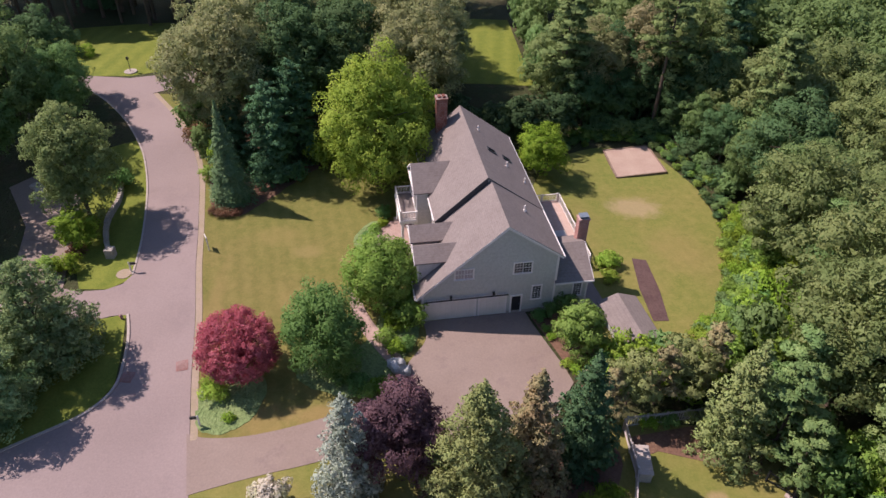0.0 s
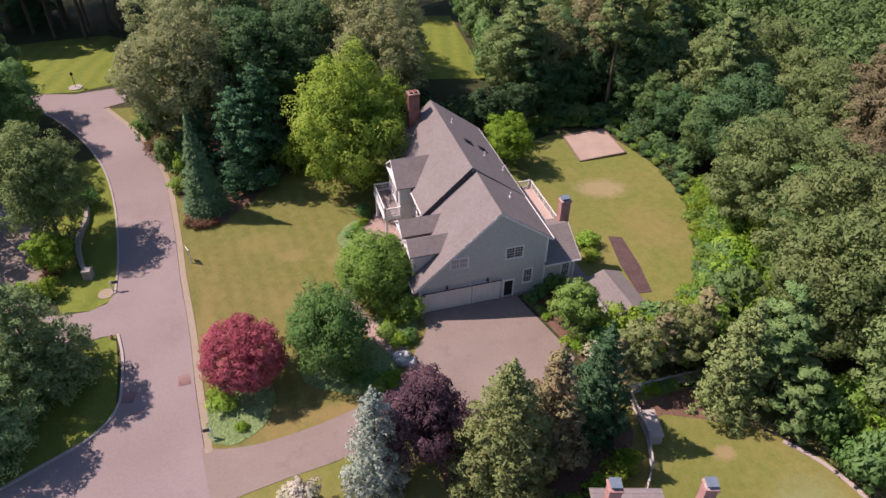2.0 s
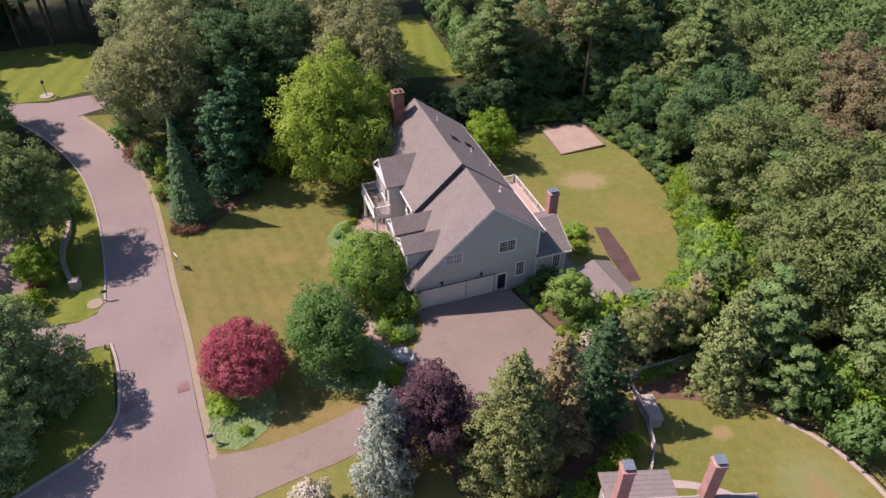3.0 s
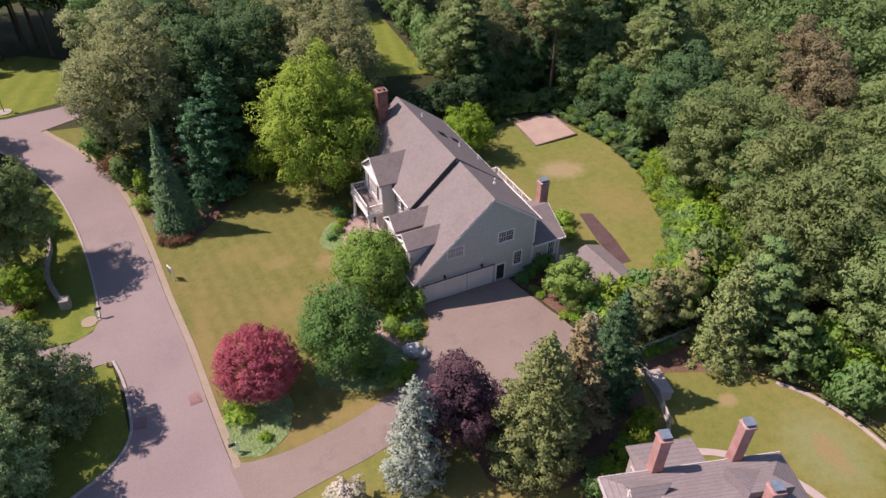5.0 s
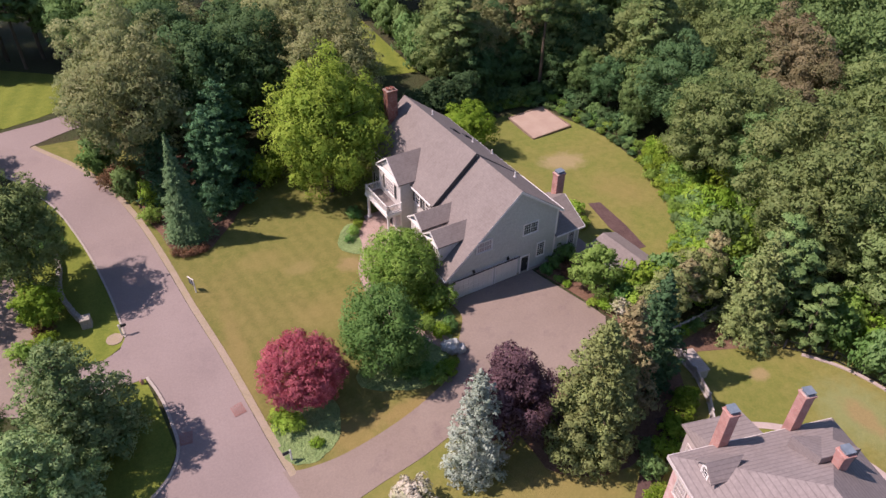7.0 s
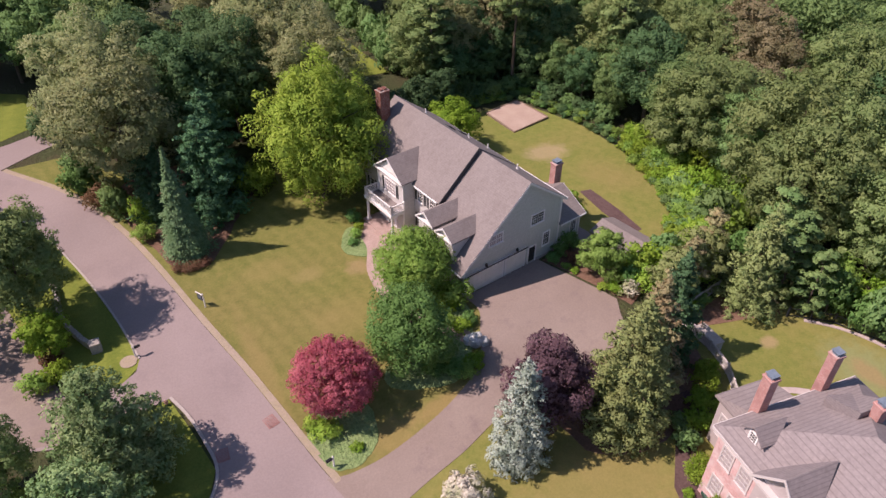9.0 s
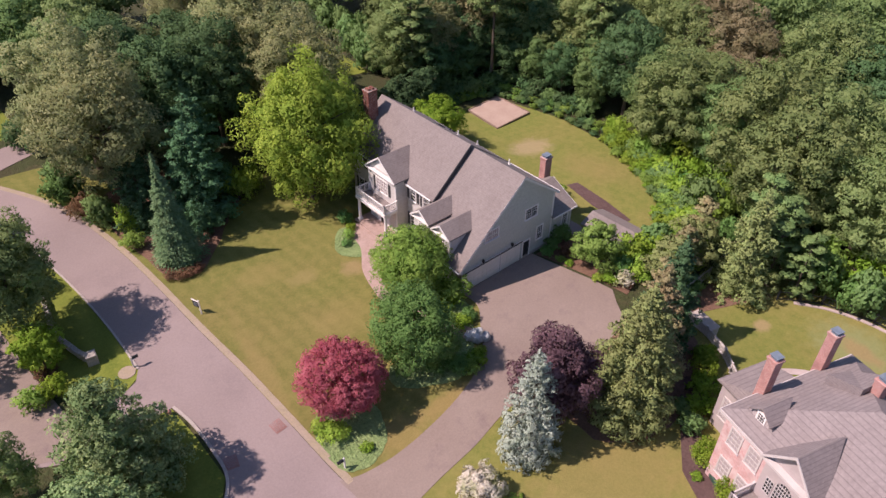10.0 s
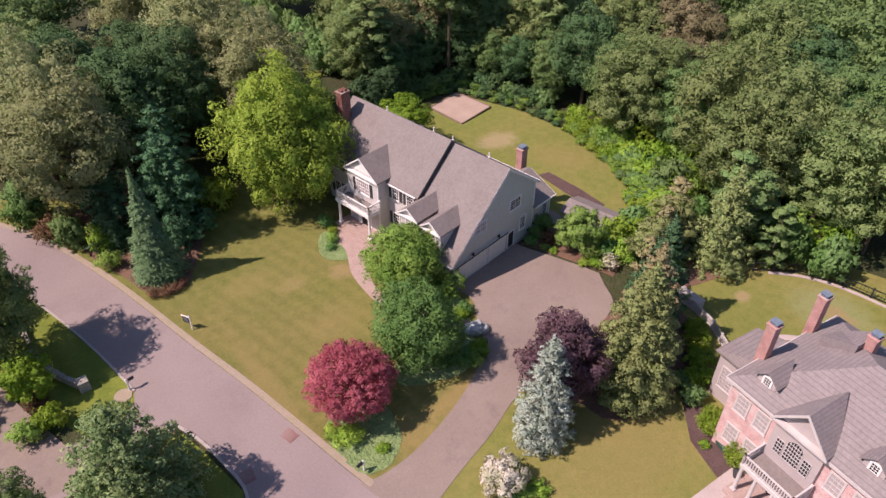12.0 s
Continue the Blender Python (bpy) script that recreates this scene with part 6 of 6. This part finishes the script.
for k in range(3):
    part("step", bevelled(boxes((-3.3 - k * 0.4, -2.88 - k * 0.4, GC - 1.8, GC + 1.8, -1.6, -0.9 - k * 0.16)), 0.02), M_PAVER, nb)
part("entrance_door", bevelled(boxes((-0.37, -0.29, GC - 0.5, GC + 0.5, -0.75, 1.4)), 0.01), M_DARK, nb)
for y in (-1.25, -3.0, -9.0, -10.8, -12.6):
    window(nh, pose(0.0, y, 3.6, 0, 0, -90), 1.0, 1.7, 3, 4, "white sash window in brick", glass=M_BLIND_SKY, trim=M_TRIM)
    window(nh, pose(0.0, y, 0.2, 0, 0, -90), 1.0, 1.8, 3, 4, "white sash window in brick", glass=M_BLIND_SKY, trim=M_TRIM)
# roof dormers
for y in (-1.9, -10.2):
    dm = new("dormer")
    dm.parent = nh
    bm = bmesh.new()
    solid(bm, [(0.75, y - 0.75, 6.6), (0.75, y + 0.75, 6.6), (0.75, y + 0.75, 7.5), (0.75, y, 8.15), (0.75, y - 0.75, 7.5)], (2.0, 0, 0))
    part("wall", bm, M_CREAM, dm)
    part("roof", slab([(0.5, y, 8.4), (3.2, y, 8.4), (1.9, y - 1.0, 7.5), (0.5, y - 1.0, 7.5)], [(0.5, y, 8.4), (0.5, y + 1.0, 7.5), (1.9, y + 1.0, 7.5), (3.2, y, 8.4)], thick=0.1), M_NROOF, dm)
    window(dm, pose(0.75, y, 6.95, 0, 0, -90), 0.6, 0.75, 3, 3)
# cross gable on the far side
part("cross_roof", slab([(7.0, -3.9, 9.4), (9.9, -3.9, 9.4), (9.6, -1.4, 7.6), (7.0, -1.4, 8.4)], thick=1.3), M_NROOF, nh, "raised shingled roof panel")
# low wing
part("wing_wall", boxes((3.6, 7.9, -0.05, 3.7, -2.5, 3.85)), M_CREAM, nh, "cream low garden wing")
part("wing_roof", slab([(3.25, 4.05, 3.95), (8.2, 4.05, 3.95), (7.6, 0.0, 5.6), (3.9, 0.0, 5.6)], [(3.25, -0.0, 3.95), (3.25, 4.05, 3.95), (3.9, 0.0, 5.6)], [(8.2, 4.05, 3.95), (8.2, 0.0, 3.95), (7.6, 0.0, 5.6)], thick=0.14), M_NROOF, nh)
for y in (0.9, 2.5):
    window(nh, pose(3.6, y, 0.4, 0, 0, -90), 1.2, 2.2, 4, 6, "tall white garden-room window", glass=M_BLIND_SKY, trim=M_TRIM)
chimney("chimney", nh, 3.0, 3.75, 0.02, 0.8, -2.0, 9.9, M_BRICK2, True, "tall red brick chimney with a metal cap")
chimney("chimney", nh, 8.6, 9.35, 0.02, 0.75, -2.0, 10.1, M_BRICK2, True, "tall red brick chimney with a metal cap")
chimney("chimney", nh, 7.85, 8.6, -4.6, -3.85, 7.5, 10.2, M_BRICK2, True, "tall red brick chimney with a metal cap")
drape("forecourt", [(-1.5, 19.0), (4.4, 18.6), (3.0, 10.0), (-4.0, 8.0), (-6.0, 14.0)], 0.08, M_PALE, "pale pink paved forecourt of the brick house", "path")


# ---- fences and oddments of the neighbouring garden ----
def fence(line, h, label, gap=1.6, picket=0.12, mat=None):
    f = thing("fence", Matrix(), label, "fence")
    pts = smooth_line([(*p, 0) for p in line], 1)
    for a, b in zip(pts, pts[1:]):
        d = (b - a).to_2d()
        n = max(1, round(d.length / gap))
        dn = d.normalized()
        s = Vector((-dn.y, dn.x))
        for i in range(n):
            p, q = a.to_2d() + d * i / n, a.to_2d() + d * (i + 1) / n
            zp, zq = gz(p.x, p.y), gz(q.x, q.y)
            part("post", boxes((p.x - 0.07, p.x + 0.07, p.y - 0.07, p.y + 0.07, zp - 0.2, zp + h + 0.12)), mat, f)
            for z in (0.2, h - 0.15):
                bm = bmesh.new()
                solid(bm, [(p.x + s.x * 0.03, p.y + s.y * 0.03, zp + z), (q.x + s.x * 0.03, q.y + s.y * 0.03, zq + z), (q.x - s.x * 0.03, q.y - s.y * 0.03, zq + z), (p.x - s.x * 0.03, p.y - s.y * 0.03, zp + z)], (0, 0, 0.09))
                part("rail", bm, mat, f)
            k = int((q - p).length / picket)
            for j in range(k):
                r = p + (q - p) * (j + 0.5) / k
                z = gz(r.x, r.y)
                bm = bmesh.new()
                w = dn * min(0.058, picket * 0.36) if mat is not M_DARK else dn * 0.015
                solid(bm, [(r.x - w.x + s.x * 0.045, r.y - w.y + s.y * 0.045, z + 0.05), (r.x + w.x + s.x * 0.045, r.y + w.y + s.y * 0.045, z + 0.05), (r.x + w.x + s.x * 0.03, r.y + w.y + s.y * 0.03, z + 0.05), (r.x - w.x + s.x * 0.03, r.y - w.y + s.y * 0.03, z + 0.05)], (0, 0, h))
                part("picket", bm, mat, f)


fence([(15.3, 35.6), (15.5, 31.4), (14.8, 28.6), (13.0, 25.6)], 1.2, "white board fence of the garden", 2.0, 0.16, M_TRIM)
fence([(15.5, 35.8), (22.4, 37.0)], 1.3, "weathered grey board fence", 2.0, 0.2, M_GREYWOOD)
fence([(25.5, 31.2), (28.6, 28.4), (30.6, 24.2), (31.4, 19.0)], 1.2, "dark metal garden fence", 2.2, 0.3, M_DARK)
ribbon("border_east", smooth_line([(26.5, 30.0, 0), (28.6, 27.6, 0), (30.2, 24.0, 0), (31.0, 18.6, 0)], 4), 0.35, 0.12, M_PALE, "pale stone border along the lawn", "border")
drape("garden_path", [tuple(p.to_2d()) for p in smooth_line([(14.6, 26.2, 0), (17.0, 25.6, 0), (19.8, 23.9, 0), (22.4, 20.4, 0), (23.4, 17.0, 0), (22.8, 16.8, 0), (21.8, 20.0, 0), (19.4, 23.3, 0), (16.8, 25.0, 0), (14.4, 25.6, 0)], 4, True)], 0.07, M_PALE, "pale narrow garden path", "path")
drape("mulch_pines", [(15.6, 35.2), (22.0, 36.4), (26.0, 34.0), (25.0, 31.8), (21.5, 32.8), (18.0, 33.8), (15.8, 33.2)], 0.06, M_BROWN_MULCH, "reddish bark mulch below the pines", "flower bed", rough_edge=0.3)
cb = thing("storage_box", pose(16.1, 32.2, gz(16.1, 32.2), 0, 0, -4), "grey garden storage box beside the fence", "storage box")
part("body", bevelled(boxes((-0.5, 0.5, -1.3, 1.3, 0, 1.0)), 0.03), M_GREYWOOD, cb)
part("lid", bevelled(boxes((-0.56, 0.56, -1.36, 1.36, 1.0, 1.12)), 0.03), M_KERB, cb)
tb = thing("deck_table", pose(6.15, 48.54, 0, 0, 0, 9.28) @ pose(8.6, 10.4, 0.02), "pale table with dark grill on the deck", "table")
part("top", bevelled(boxes((-0.9, 0.9, -0.5, 0.5, 0.68, 0.74)), 0.02), M_TRIM, tb)
for x in (-0.8, 0.8):
    for y in (-0.4, 0.4):
        part("leg", boxes((x - 0.04, x + 0.04, y - 0.04, y + 0.04, 0, 0.68)), M_TRIM, tb)
gr = thing("grill", pose(6.15, 48.54, 0, 0, 0, 9.28) @ pose(8.9, 9.0, 0.02), "dark covered grill on the deck", "grill")
bm = bmesh.new()
box(bm, -0.6, 0.6, -0.35, 0.35, 0.0, 0.85)
part("cover", bevelled(bm, 0.08), M_DARK, gr)

cv = thing("covered_box", pose(4.5, 20.35, gz(4.5, 20.35), 0, 0, -20), "low box under a dark green cover beside clipped shrubs", "box")
part("cover", bevelled(boxes((-0.4, 0.4, -0.8, 0.8, 0.0, 0.6)), 0.12), M_TARP, cv)
pt = thing("planter", pose(2.9, 18.0, gz(2.9, 18.0) + 0.08, 0, 0, 0), "dark round planter on the pale forecourt", "planter")
bm = bmesh.new()
tube(bm, (0, 0, 0), (0, 0, 0.55), 0.26, 0.36, 14)
part("pot", bm, M_SHUTTER, pt)
bm = bmesh.new()
tube(bm, (0, 0, 0.5), (0, 0, 0.57), 0.39, 0.39, 14)
part("rim", bm, M_SHUTTER, pt)
lp = thing("lamp_post", pose(-44.6, 95.6, gz(-44.6, 95.6), 0, 0, 0), "small post lantern with a pale base by the far lawn", "lamp")
bm = bmesh.new()
tube(bm, (0, 0, -0.2), (0, 0, 1.9), 0.05, 0.04, 8)
part("post", bm, M_DARK, lp)
part("lantern", bevelled(boxes((-0.16, 0.16, -0.16, 0.16, 1.9, 2.3)), 0.03), M_DARK, lp)
bm = bmesh.new()
tube(bm, (0, 0, -0.1), (0, 0, 0.14), 0.95, 0.9, 16)
part("base", bm, M_STONE, lp)
fh = thing("hydrant", pose(-29.4, 47.4, gz(-29.4, 47.4), 0, 0, 0), "small reddish stump beside the kerb", "hydrant")
bm = bmesh.new()
tube(bm, (0, 0, -0.1), (0, 0, 0.45), 0.13, 0.11, 10)
part("barrel", bm, M_BRICK2, fh)
bm = bmesh.new()
tube(bm, (0, 0, 0.45), (0, 0, 0.6), 0.14, 0.04, 10)
tube(bm, (-0.2, 0, 0.3), (0.2, 0, 0.3), 0.05, 0.05, 8)
part("cap", bm, M_BRICK2, fh)
